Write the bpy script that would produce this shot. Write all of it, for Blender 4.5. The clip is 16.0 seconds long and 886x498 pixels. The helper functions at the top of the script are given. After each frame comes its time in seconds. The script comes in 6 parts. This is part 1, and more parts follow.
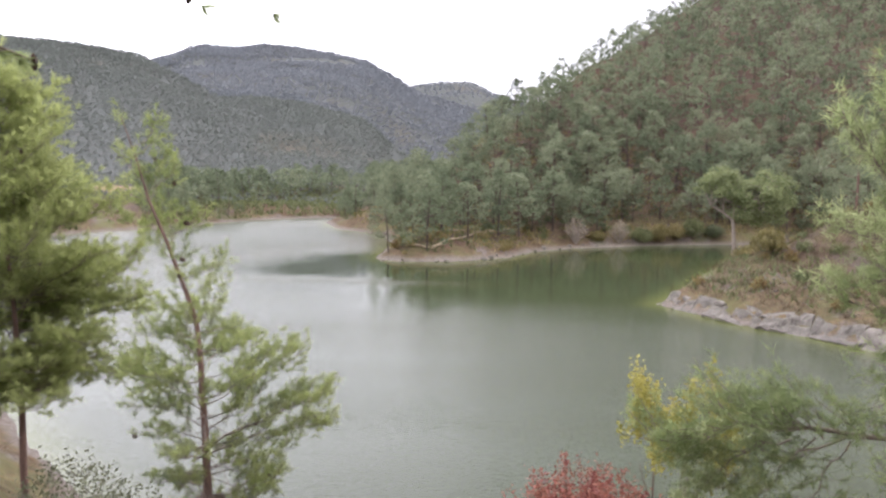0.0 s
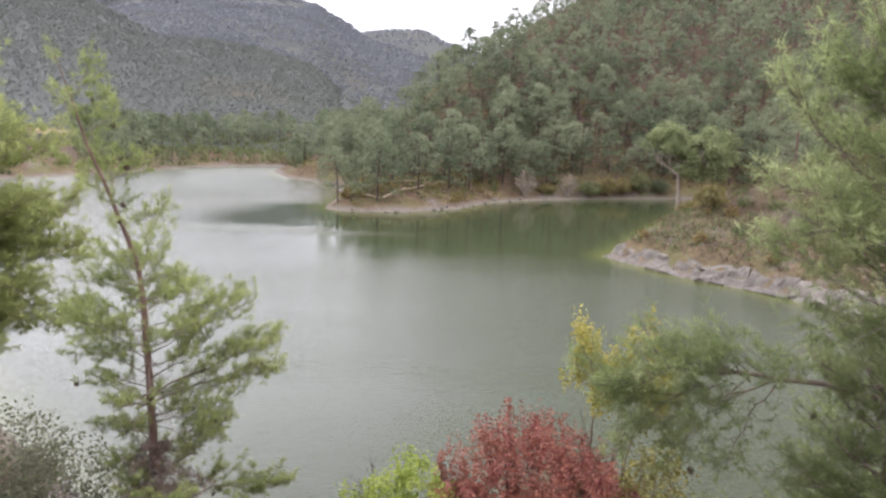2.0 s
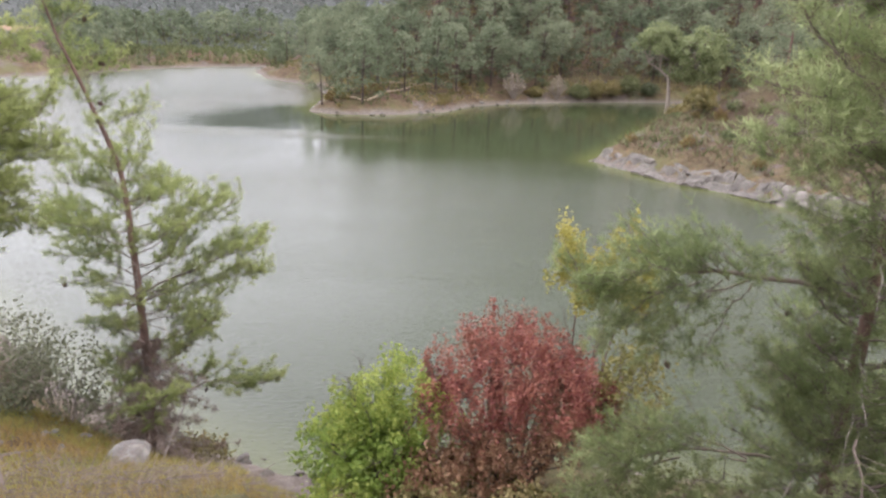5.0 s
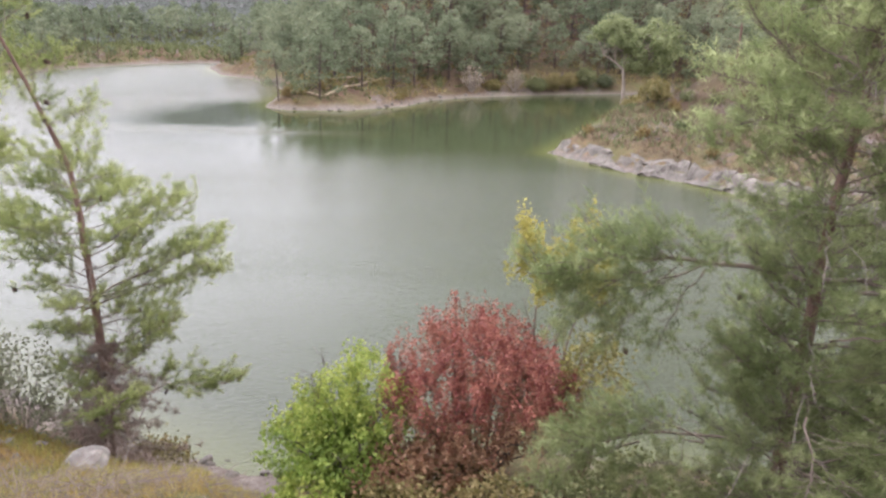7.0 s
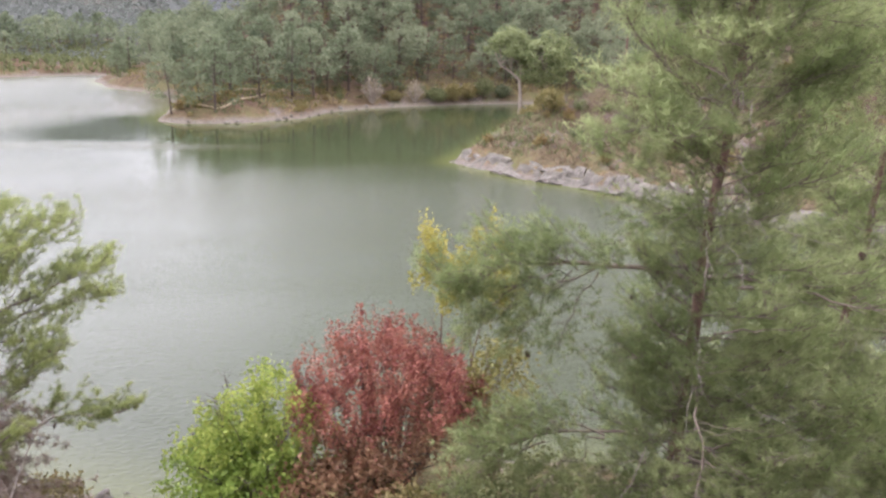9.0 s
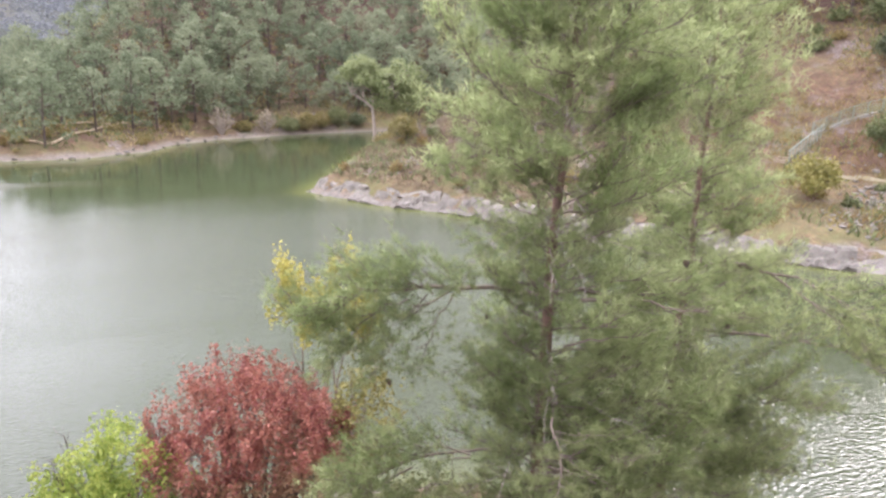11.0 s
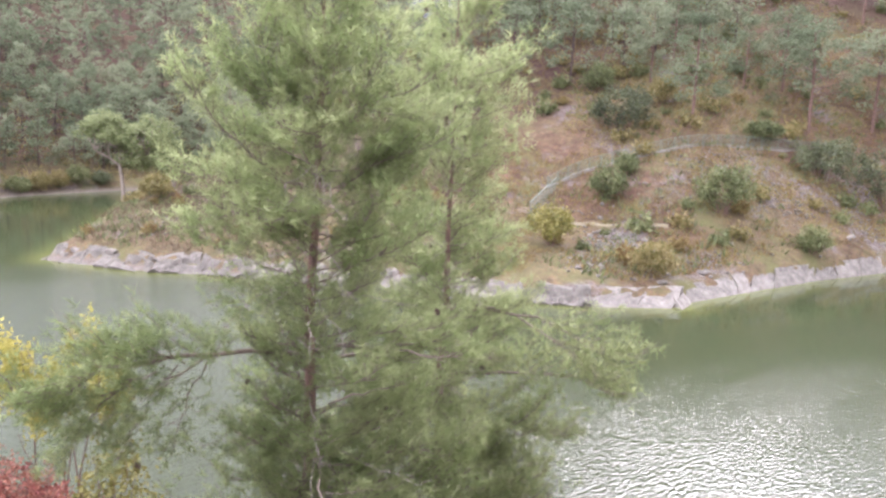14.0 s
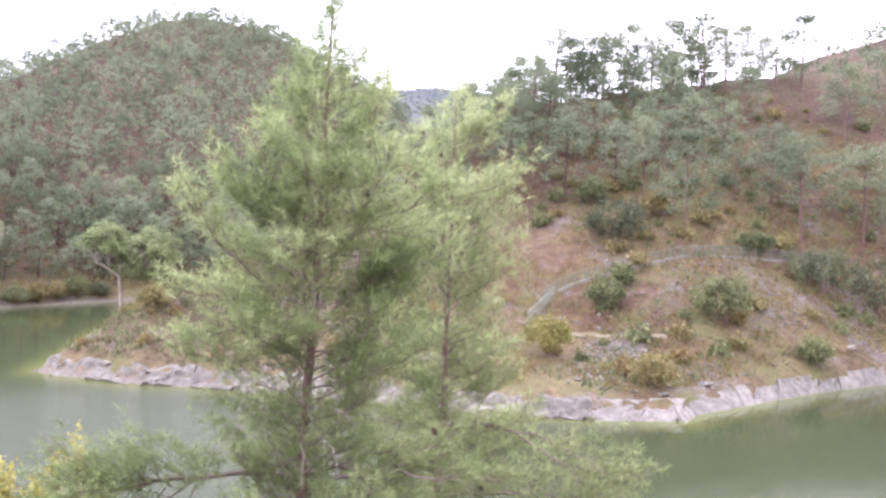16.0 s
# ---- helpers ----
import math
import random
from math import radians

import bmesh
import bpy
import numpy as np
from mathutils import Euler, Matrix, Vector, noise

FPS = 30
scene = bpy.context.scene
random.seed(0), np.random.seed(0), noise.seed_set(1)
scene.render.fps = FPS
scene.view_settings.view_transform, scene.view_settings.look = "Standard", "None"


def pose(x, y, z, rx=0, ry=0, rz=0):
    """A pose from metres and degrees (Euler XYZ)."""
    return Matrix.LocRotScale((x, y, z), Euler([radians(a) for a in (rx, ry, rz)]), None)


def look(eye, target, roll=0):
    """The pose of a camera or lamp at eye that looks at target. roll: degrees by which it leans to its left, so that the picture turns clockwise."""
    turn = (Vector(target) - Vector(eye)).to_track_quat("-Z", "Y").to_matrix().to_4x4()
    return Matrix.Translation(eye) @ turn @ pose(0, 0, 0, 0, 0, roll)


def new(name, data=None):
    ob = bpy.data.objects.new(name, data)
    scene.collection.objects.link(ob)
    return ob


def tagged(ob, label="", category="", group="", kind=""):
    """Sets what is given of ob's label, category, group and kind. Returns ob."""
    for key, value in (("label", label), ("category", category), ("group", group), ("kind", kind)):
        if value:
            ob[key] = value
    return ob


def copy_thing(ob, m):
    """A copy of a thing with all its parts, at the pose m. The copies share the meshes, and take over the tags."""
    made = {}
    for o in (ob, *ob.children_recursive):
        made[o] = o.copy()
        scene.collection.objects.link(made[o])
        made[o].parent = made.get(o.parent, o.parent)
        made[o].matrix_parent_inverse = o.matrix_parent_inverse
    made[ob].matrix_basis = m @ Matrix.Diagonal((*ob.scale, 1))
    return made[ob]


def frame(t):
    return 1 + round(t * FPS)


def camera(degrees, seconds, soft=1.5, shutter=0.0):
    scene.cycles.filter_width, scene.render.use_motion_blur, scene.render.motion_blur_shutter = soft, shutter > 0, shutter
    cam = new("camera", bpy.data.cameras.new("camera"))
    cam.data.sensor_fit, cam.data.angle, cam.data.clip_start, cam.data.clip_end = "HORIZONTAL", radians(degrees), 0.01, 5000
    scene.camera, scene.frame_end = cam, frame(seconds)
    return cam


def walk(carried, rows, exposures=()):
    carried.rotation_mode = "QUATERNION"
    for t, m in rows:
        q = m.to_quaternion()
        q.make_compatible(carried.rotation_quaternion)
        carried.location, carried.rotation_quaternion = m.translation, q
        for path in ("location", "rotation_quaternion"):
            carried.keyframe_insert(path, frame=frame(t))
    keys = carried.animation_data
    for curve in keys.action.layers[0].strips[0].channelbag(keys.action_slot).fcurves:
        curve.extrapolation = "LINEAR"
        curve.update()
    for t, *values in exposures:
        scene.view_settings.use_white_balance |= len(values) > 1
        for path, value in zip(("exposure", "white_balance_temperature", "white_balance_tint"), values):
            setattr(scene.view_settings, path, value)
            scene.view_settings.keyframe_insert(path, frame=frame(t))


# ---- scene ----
cam = camera(64.4, 16.0, soft=2.5)
PATH = [
    (0, (0.802, -0.724, 12.403), (0.743, 1.261, 12.166), 0.5),
    (0.5, (0.821, -0.791, 12.41), (0.811, 1.192, 12.153), 0.9),
    (1, (0.823, -0.853, 12.408), (0.865, 1.126, 12.127), 1.3),
    (1.5, (0.85, -0.772, 12.386), (0.92, 1.202, 12.071), 1.5),
    (2, (0.843, -0.771, 12.374), (0.927, 1.192, 12.003), 1.8),
    (2.5, (0.842, -0.796, 12.367), (0.935, 1.158, 11.95), 1.7),
    (3, (0.847, -0.776, 12.343), (0.956, 1.168, 11.885), 1.9),
    (3.5, (0.85, -0.796, 12.326), (0.968, 1.135, 11.818), 1.9),
    (4, (0.846, -0.779, 12.311), (0.965, 1.136, 11.747), 2.1),
    (6.5, (0.889, -0.813, 12.301), (1.078, 1.069, 11.652), 1.9),
    (7, (0.898, -0.826, 12.304), (1.132, 1.054, 11.662), 1.8),
    (7.5, (0.908, -0.84, 12.316), (1.197, 1.035, 11.683), 2.0),
    (8, (0.927, -0.848, 12.32), (1.28, 1.018, 11.694), 2.2),
    (8.5, (0.944, -0.862, 12.327), (1.363, 0.993, 11.709), 2.2),
    (11, (1.102, -0.913, 12.363), (1.964, 0.815, 11.842), 1.9),
    (11.5, (1.135, -0.937, 12.369), (2.099, 0.745, 11.876), 2.2),
    (12, (1.153, -0.994, 12.377), (2.231, 0.622, 11.903), 2.5),
    (12.5, (1.186, -1.019, 12.379), (2.347, 0.544, 11.92), 2.1),
    (13, (1.224, -1.038, 12.393), (2.474, 0.464, 11.962), 2.0),
    (13.5, (1.238, -1.07, 12.405), (2.566, 0.374, 12.016), 2.5),
    (14, (1.248, -1.086, 12.417), (2.648, 0.301, 12.074), 2.7),
    (14.5, (1.246, -1.112, 12.449), (2.678, 0.261, 12.196), 2.6),
    (15, (1.236, -1.123, 12.472), (2.675, 0.256, 12.304), 2.5),
    (15.5, (1.235, -1.122, 12.494), (2.663, 0.275, 12.389), 2.7),
    (16, (1.236, -1.109, 12.524), (2.651, 0.304, 12.49), 2.6),
]
walk(cam, [(t, look(eye, target, roll)) for t, eye, target, roll in PATH],
     exposures=((0, 0.62, 6070, 21), (4, 0.63, 6080, 21), (7, 0.88, 6080, 23), (8.5, 0.90, 6080, 23), (11, 1.25, 6000, 24), (13.5, 1.29, 5900, 25), (16, 1.36, 5750, 30)))

# ---- world, sun, exposure ----
SUN_AZ, SUN_EL = 76.0, 38.0          # degrees right of +y, degrees up
world = bpy.data.worlds.new("overcast")
scene.world = world
world.use_nodes = True
wn, wl = world.node_tree.nodes, world.node_tree.links
wn.clear()
sky = wn.new("ShaderNodeTexSky")
sky.sky_type, sky.sun_disc = "NISHITA", False
sky.sun_elevation, sky.sun_rotation = radians(SUN_EL), radians(SUN_AZ)
sky.air_density, sky.dust_density = 1.0, 4.0
skyback = wn.new("ShaderNodeBackground")
skyback.inputs["Strength"].default_value = 0.08
wl.new(sky.outputs["Color"], skyback.inputs["Color"])
# the closed cloud layer: a little brighter overhead than at the horizon
tc = wn.new("ShaderNodeTexCoord")
sep = wn.new("ShaderNodeSeparateXYZ")
wl.new(tc.outputs["Generated"], sep.inputs[0])
mr = wn.new("ShaderNodeMapRange")
mr.inputs["From Min"].default_value, mr.inputs["From Max"].default_value = 0.0, 1.0
mr.inputs["To Min"].default_value, mr.inputs["To Max"].default_value = 0.95, 2.7
wl.new(sep.outputs["Z"], mr.inputs["Value"])
cn = wn.new("ShaderNodeTexNoise")
cn.inputs["Scale"].default_value, cn.inputs["Detail"].default_value = 2.2, 5.0
wl.new(tc.outputs["Generated"], cn.inputs["Vector"])
cm = wn.new("ShaderNodeMapRange")
cm.inputs["From Min"].default_value, cm.inputs["From Max"].default_value = 0.3, 0.7
cm.inputs["To Min"].default_value, cm.inputs["To Max"].default_value = 0.9, 1.1
wl.new(cn.outputs["Fac"], cm.inputs["Value"])
mul = wn.new("ShaderNodeMath")
mul.operation = "MULTIPLY"
wl.new(mr.outputs["Result"], mul.inputs[0])
wl.new(cm.outputs["Result"], mul.inputs[1])
dotn = wn.new("ShaderNodeVectorMath")
dotn.operation = "DOT_PRODUCT"
wl.new(tc.outputs["Generated"], dotn.inputs[0])
dotn.inputs[1].default_value = (math.sin(radians(107)), math.cos(radians(107)), 0.0)
thin = None
for lo, hi, gain in ((-0.1, -0.8, 1.4), (0.1, 0.8, 0.3)):
    tm = wn.new("ShaderNodeMapRange")
    tm.inputs["From Min"].default_value, tm.inputs["From Max"].default_value = lo, hi
    tm.inputs["To Min"].default_value, tm.inputs["To Max"].default_value = 0.0 if thin else 0.92, gain if thin else 0.92 + gain
    wl.new(dotn.outputs["Value"], tm.inputs["Value"])
    if thin:
        ad_ = wn.new("ShaderNodeMath")
        ad_.operation = "ADD"
        wl.new(thin, ad_.inputs[0])
        wl.new(tm.outputs["Result"], ad_.inputs[1])
        thin = ad_.outputs[0]
    else:
        thin = tm.outputs["Result"]
mul2 = wn.new("ShaderNodeMath")
mul2.operation = "MULTIPLY"
wl.new(mul.outputs[0], mul2.inputs[0])
wl.new(thin, mul2.inputs[1])
cloud = wn.new("ShaderNodeBackground")
cloud.inputs["Color"].default_value = (1.0, 0.99, 0.985, 1)
wl.new(mul2.outputs[0], cloud.inputs["Strength"])
mixw = wn.new("ShaderNodeMixShader")
mixw.inputs[0].default_value = 0.85
wl.new(skyback.outputs[0], mixw.inputs[1])
wl.new(cloud.outputs[0], mixw.inputs[2])
wout = wn.new("ShaderNodeOutputWorld")
wl.new(mixw.outputs[0], wout.inputs[0])

sun = new("sun", bpy.data.lights.new("sun", "SUN"))
sun.data.energy, sun.data.angle, sun.data.color = 1.3, radians(14), (1.0, 0.95, 0.88)
sa, se = radians(SUN_AZ), radians(SUN_EL)
sun.matrix_world = look((math.sin(sa) * math.cos(se) * 100, math.cos(sa) * math.cos(se) * 100, math.sin(se) * 100), (0, 0, 0))

# ---- small tools ----
rng = np.random.default_rng(7)


def mesh_data(name, V, F, smooth=False):
    """A mesh from vertices and arrays of triangles or quads."""
    V = np.asarray(V, np.float32).reshape(-1, 3)
    F = [np.asarray(f, np.int32) for f in (F if isinstance(F, list) else [F]) if len(f)]
    me = bpy.data.meshes.new(name)
    me.vertices.add(len(V))
    me.vertices.foreach_set("co", V.ravel())
    loops = np.concatenate([f.ravel() for f in F])
    sizes = np.concatenate([np.full(len(f), f.shape[1], np.int32) for f in F])
    me.loops.add(len(loops))
    me.loops.foreach_set("vertex_index", loops)
    me.polygons.add(len(sizes))
    me.polygons.foreach_set("loop_start", np.r_[0, np.cumsum(sizes)[:-1]].astype(np.int32))
    me.polygons.foreach_set("loop_total", sizes)
    me.polygons.foreach_set("use_smooth", np.full(len(sizes), smooth))
    me.update(calc_edges=True)
    me.validate()
    return me


def soften(me, centre, tall, sway=0.55):
    """Turns the needle sprays of a crown outward, so that it shades as a rounded mass."""
    n = len(me.vertices)
    V = np.empty(n * 3, np.float32)
    me.vertices.foreach_get("co", V)
    V = V.reshape(-1, 3)
    out = unit((V - centre) * (1, 1, 1 / tall))
    F = np.empty(len(me.loops), np.int32)
    me.loops.foreach_get("vertex_index", F)
    k = len(F) // len(me.polygons)
    F = F.reshape(-1, k)
    face = np.cross(V[F[:, 1]] - V[F[:, 0]], V[F[:, 2]] - V[F[:, 0]])
    turn = (face * out[F[:, 0]]).sum(1) < 0
    F[turn] = F[turn][:, ::-1]
    face[turn] *= -1
    N = unit(out * sway + unit(np.repeat(face, k, 0).reshape(len(F), k, 3)[:, 0]).repeat(k, 0)[np.argsort(F.ravel(), kind="stable")] * (1 - sway)) if len(F) * k == n else out
    fresh = mesh_data(me.name, V, F)
    fresh.normals_split_custom_set_from_vertices(N.tolist())
    return fresh


class Soup:
    """Gathers vertices and faces of one mesh."""

    def __init__(self):
        self.V, self.T, self.Q, self.n = [], [], [], 0

    def add(self, V, F):
        V = np.asarray(V, float).reshape(-1, 3)
        F = np.asarray(F, int)
        if len(F):
            (self.T if F.shape[1] == 3 else self.Q).append(F + self.n)
        self.V.append(V)
        self.n += len(V)
        return self

    def mesh(self, name, smooth=False):
        F = [np.concatenate(x) for x in (self.T, self.Q) if x]
        return mesh_data(name, np.concatenate(self.V), F, smooth)

    def flat(self):
        """Vertices, triangles and quads as arrays."""
        return (np.concatenate(self.V), np.concatenate(self.T) if self.T else np.zeros((0, 3), int),
                np.concatenate(self.Q) if self.Q else np.zeros((0, 4), int))


def part(name, me, material, parent, label=""):
    ob = new(name, me)
    if material and not me.materials:
        me.materials.append(material)
    if parent:
        ob.parent = parent
    return tagged(ob, label)


def thing(name, place, label, category, group="", kind="", turn=0.0, size=1.0):
    ob = new(name)
    ob.matrix_basis = pose(*place, 0, 0, turn) @ Matrix.Scale(size, 4)
    return tagged(ob, label, category, group, kind)


def unit(v):
    v = np.asarray(v, float)
    return v / (np.linalg.norm(v, axis=-1, keepdims=True) + 1e-9)


def tube(points, radii, sides=6):
    """A tapering tube along points, closed at its tip."""
    P = np.asarray(points, float)
    R = np.asarray(radii, float)
    way = unit(np.gradient(P, axis=0))
    a = unit(np.cross(way, np.where(np.abs(way[:, 2:]) > 0.9, (1.0, 0.0, 0.0), (0.0, 0.0, 1.0))))
    b = np.cross(way, a)
    ang = np.linspace(0, 2 * np.pi, sides, endpoint=False)
    V = (P[:, None] + R[:, None, None] * (np.cos(ang)[None, :, None] * a[:, None] + np.sin(ang)[None, :, None] * b[:, None])).reshape(-1, 3)
    i, j = np.meshgrid(np.arange(len(P) - 1), np.arange(sides), indexing="ij")
    k = (j + 1) % sides
    F = np.stack([i * sides + j, i * sides + k, (i + 1) * sides + k, (i + 1) * sides + j], -1).reshape(-1, 4)
    return V, F


def blades(C, D, length, width, r):
    """Narrow triangles: from C along D."""
    n = len(C)
    L = length * r.uniform(0.7, 1.2, (n, 1))
    side = unit(np.cross(D, r.normal(size=(n, 3)))) * width / 2
    V = np.stack([C - side, C + side, C + D * L], 1).reshape(-1, 3)
    return V, np.arange(3 * n).reshape(-1, 3)


def leaves(C, size, r, flat=0.0, long=1.6):
    """Small four-cornered leaves lying every way about C."""
    n = len(C)
    N = r.normal(size=(n, 3))
    N[:, 2] = N[:, 2] * (1 - flat) + flat * 1.5
    N = unit(N)
    U = unit(np.cross(N, r.normal(size=(n, 3))))
    W = np.cross(N, U)
    s = size * r.uniform(0.6, 1.3, (n, 1))
    V = np.stack([C - U * s * long / 2, C - W * s / 2, C + U * s * long / 2, C + W * s / 2], 1).reshape(-1, 3)
    return V, np.arange(4 * n).reshape(-1, 4)


def sprays(C, size, r, up=0.3):
    """Three-cornered needle sprays about C."""
    n = len(C)
    U = unit(r.normal(size=(n, 3)) + (0, 0, up))
    W = unit(np.cross(U, r.normal(size=(n, 3))))
    s = size * r.uniform(0.6, 1.4, (n, 1))
    V = np.stack([C - U * s * 0.4 - W * s * 0.42, C - U * s * 0.4 + W * s * 0.42, C + U * s * 0.9], 1).reshape(-1, 3)
    return V, np.arange(3 * n).reshape(-1, 3)


def hash2(i, j, seed):
    h = (i * 374761393 + j * 668265263 + seed * 1442695041) & 0xFFFFFFFF
    h = ((h ^ (h >> 13)) * 1274126177) & 0xFFFFFFFF
    return ((h ^ (h >> 16)) & 0xFFFF) / 65535.0


def vnoise(x, y, seed=0):
    i, j = np.floor(x).astype(np.int64), np.floor(y).astype(np.int64)
    u, v = x - i, y - j
    u, v = u * u * (3 - 2 * u), v * v * (3 - 2 * v)
    a, b, c, d = hash2(i, j, seed), hash2(i + 1, j, seed), hash2(i, j + 1, seed), hash2(i + 1, j + 1, seed)
    return (a * (1 - u) + b * u) * (1 - v) + (c * (1 - u) + d * u) * v


def fbm(x, y, seed=0, octaves=4):
    out, amp, tot = 0.0, 1.0, 0.0
    for o in range(octaves):
        out, tot = out + amp * vnoise(x * 2 ** o + 17.3 * o, y * 2 ** o - 9.1 * o, seed + o), tot + amp
        amp *= 0.5
    return out / tot - 0.5


# ---- materials ----
def nodes_of(name):
    m = bpy.data.materials.new(name)
    m.use_nodes = True
    n, l = m.node_tree.nodes, m.node_tree.links
    return m, n, l, n["Principled BSDF"]


def ramp(n, stops):
    r = n.new("ShaderNodeValToRGB")
    e = r.color_ramp.elements
    while len(e) < len(stops):
        e.new(0.5)
    for k, (p, c) in zip(e, stops):
        k.position, k.color = p, (*c, 1)
    return r


def noise_node(n, l, scale, detail=4, vec=None, rough=0.55):
    t = n.new("ShaderNodeTexNoise")
    t.inputs["Scale"].default_value, t.inputs["Detail"].default_value, t.inputs["Roughness"].default_value = scale, detail, rough
    if vec:
        l.new(vec, t.inputs["Vector"])
    return t


def mix_rgb(n, l, fac, a, b, blend="MIX"):
    m = n.new("ShaderNodeMix")
    m.data_type, m.blend_type = "RGBA", blend
    for sock, v in ((m.inputs[0], fac), (m.inputs[6], a), (m.inputs[7], b)):
        if isinstance(v, (int, float)):
            sock.default_value = v
        elif isinstance(v, tuple):
            sock.default_value = (*v, 1)
        else:
            l.new(v, sock)
    return m.outputs[2]


def foliage(name, dark, mid, light, through_light=0.25, rough=0.55, patch=0.5, tone=False):
    """Leaves whose tint varies from leaf to leaf, plant to plant and in patches."""
    m, n, l, p = nodes_of(name)
    g, oi = n.new("ShaderNodeNewGeometry"), n.new("ShaderNodeObjectInfo")
    nz = noise_node(n, l, patch, 3, g.outputs["Position"])
    ad = n.new("ShaderNodeMath")
    ad.operation = "MULTIPLY_ADD"
    l.new(g.outputs["Random Per Island"], ad.inputs[0])
    ad.inputs[1].default_value = 0.2 if tone else 0.45
    l.new(nz.outputs["Fac"], ad.inputs[2])
    if tone:      # one tint for each shoot
        at = n.new("ShaderNodeAttribute")
        at.attribute_name = "tone"
        ad3 = n.new("ShaderNodeMath")
        ad3.operation = "MULTIPLY_ADD"
        l.new(at.outputs["Fac"], ad3.inputs[0])
        ad3.inputs[1].default_value = 0.42
        l.new(ad.outputs[0], ad3.inputs[2])
        ad = ad3
    ad2 = n.new("ShaderNodeMath")
    ad2.operation = "MULTIPLY_ADD"
    l.new(oi.outputs["Random"], ad2.inputs[0])
    ad2.inputs[1].default_value = 0.25
    l.new(ad.outputs[0], ad2.inputs[2])
    r = ramp(n, [(0.35, dark), (0.78, mid), (1.0, light)])
    l.new(ad2.outputs[0], r.inputs[0])
    l.new(r.outputs[0], p.inputs["Base Color"])
    p.inputs["Roughness"].default_value = rough
    p.inputs["Specular IOR Level"].default_value = 0.25
    t = n.new("ShaderNodeBsdfTranslucent")
    l.new(r.outputs[0], t.inputs["Color"])
    mx = n.new("ShaderNodeMixShader")
    mx.inputs[0].default_value = through_light
    l.new(p.outputs[0], mx.inputs[1])
    l.new(t.outputs[0], mx.inputs[2])
    l.new(mx.outputs[0], n["Material Output"].inputs[0])
    return m


def bark(name, a, b, scale=9.0):
    m, n, l, p = nodes_of(name)
    g = n.new("ShaderNodeNewGeometry")
    mp = n.new("ShaderNodeMapping")
    mp.inputs["Scale"].default_value = (1, 1, 0.3)
    l.new(g.outputs["Position"], mp.inputs[0])
    nz = noise_node(n, l, scale, 6, mp.outputs[0], 0.7)
    r = ramp(n, [(0.3, a), (0.7, b)])
    l.new(nz.outputs["Fac"], r.inputs[0])
    l.new(r.outputs[0], p.inputs["Base Color"])
    p.inputs["Roughness"].default_value = 0.95
    bp = n.new("ShaderNodeBump")
    bp.inputs["Strength"].default_value, bp.inputs["Distance"].default_value = 0.8, 0.02
    l.new(nz.outputs["Fac"], bp.inputs["Height"])
    l.new(bp.outputs[0], p.inputs["Normal"])
    return m


def rock_mat(name, a, b, c, scale=1.3):
    m, n, l, p = nodes_of(name)
    g, oi = n.new("ShaderNodeNewGeometry"), n.new("ShaderNodeObjectInfo")
    n1 = noise_node(n, l, scale, 8, g.outputs["Position"], 0.7)
    n2 = noise_node(n, l, scale * 7, 5, g.outputs["Position"], 0.7)
    r = ramp(n, [(0.3, a), (0.5, b), (0.68, c)])
    l.new(n1.outputs["Fac"], r.inputs[0])
    col = mix_rgb(n, l, 0.45, r.outputs[0], n2.outputs["Color"], "SOFT_LIGHT")
    mr2 = n.new("ShaderNodeMapRange")
    mr2.inputs["To Min"].default_value, mr2.inputs["To Max"].default_value = 0.75, 1.2
    l.new(oi.outputs["Random"], mr2.inputs[0])
    hs = n.new("ShaderNodeHueSaturation")
    hs.inputs["Saturation"].default_value = 0.8
    l.new(mr2.outputs[0], hs.inputs["Value"])
    l.new(col, hs.inputs["Color"])
    l.new(hs.outputs[0], p.inputs["Base Color"])
    p.inputs["Roughness"].default_value = 0.9
    bp = n.new("ShaderNodeBump")
    bp.inputs["Strength"].default_value, bp.inputs["Distance"].default_value = 0.9, 0.08
    l.new(n2.outputs["Fac"], bp.inputs["Height"])
    l.new(bp.outputs[0], p.inputs["Normal"])
    return m


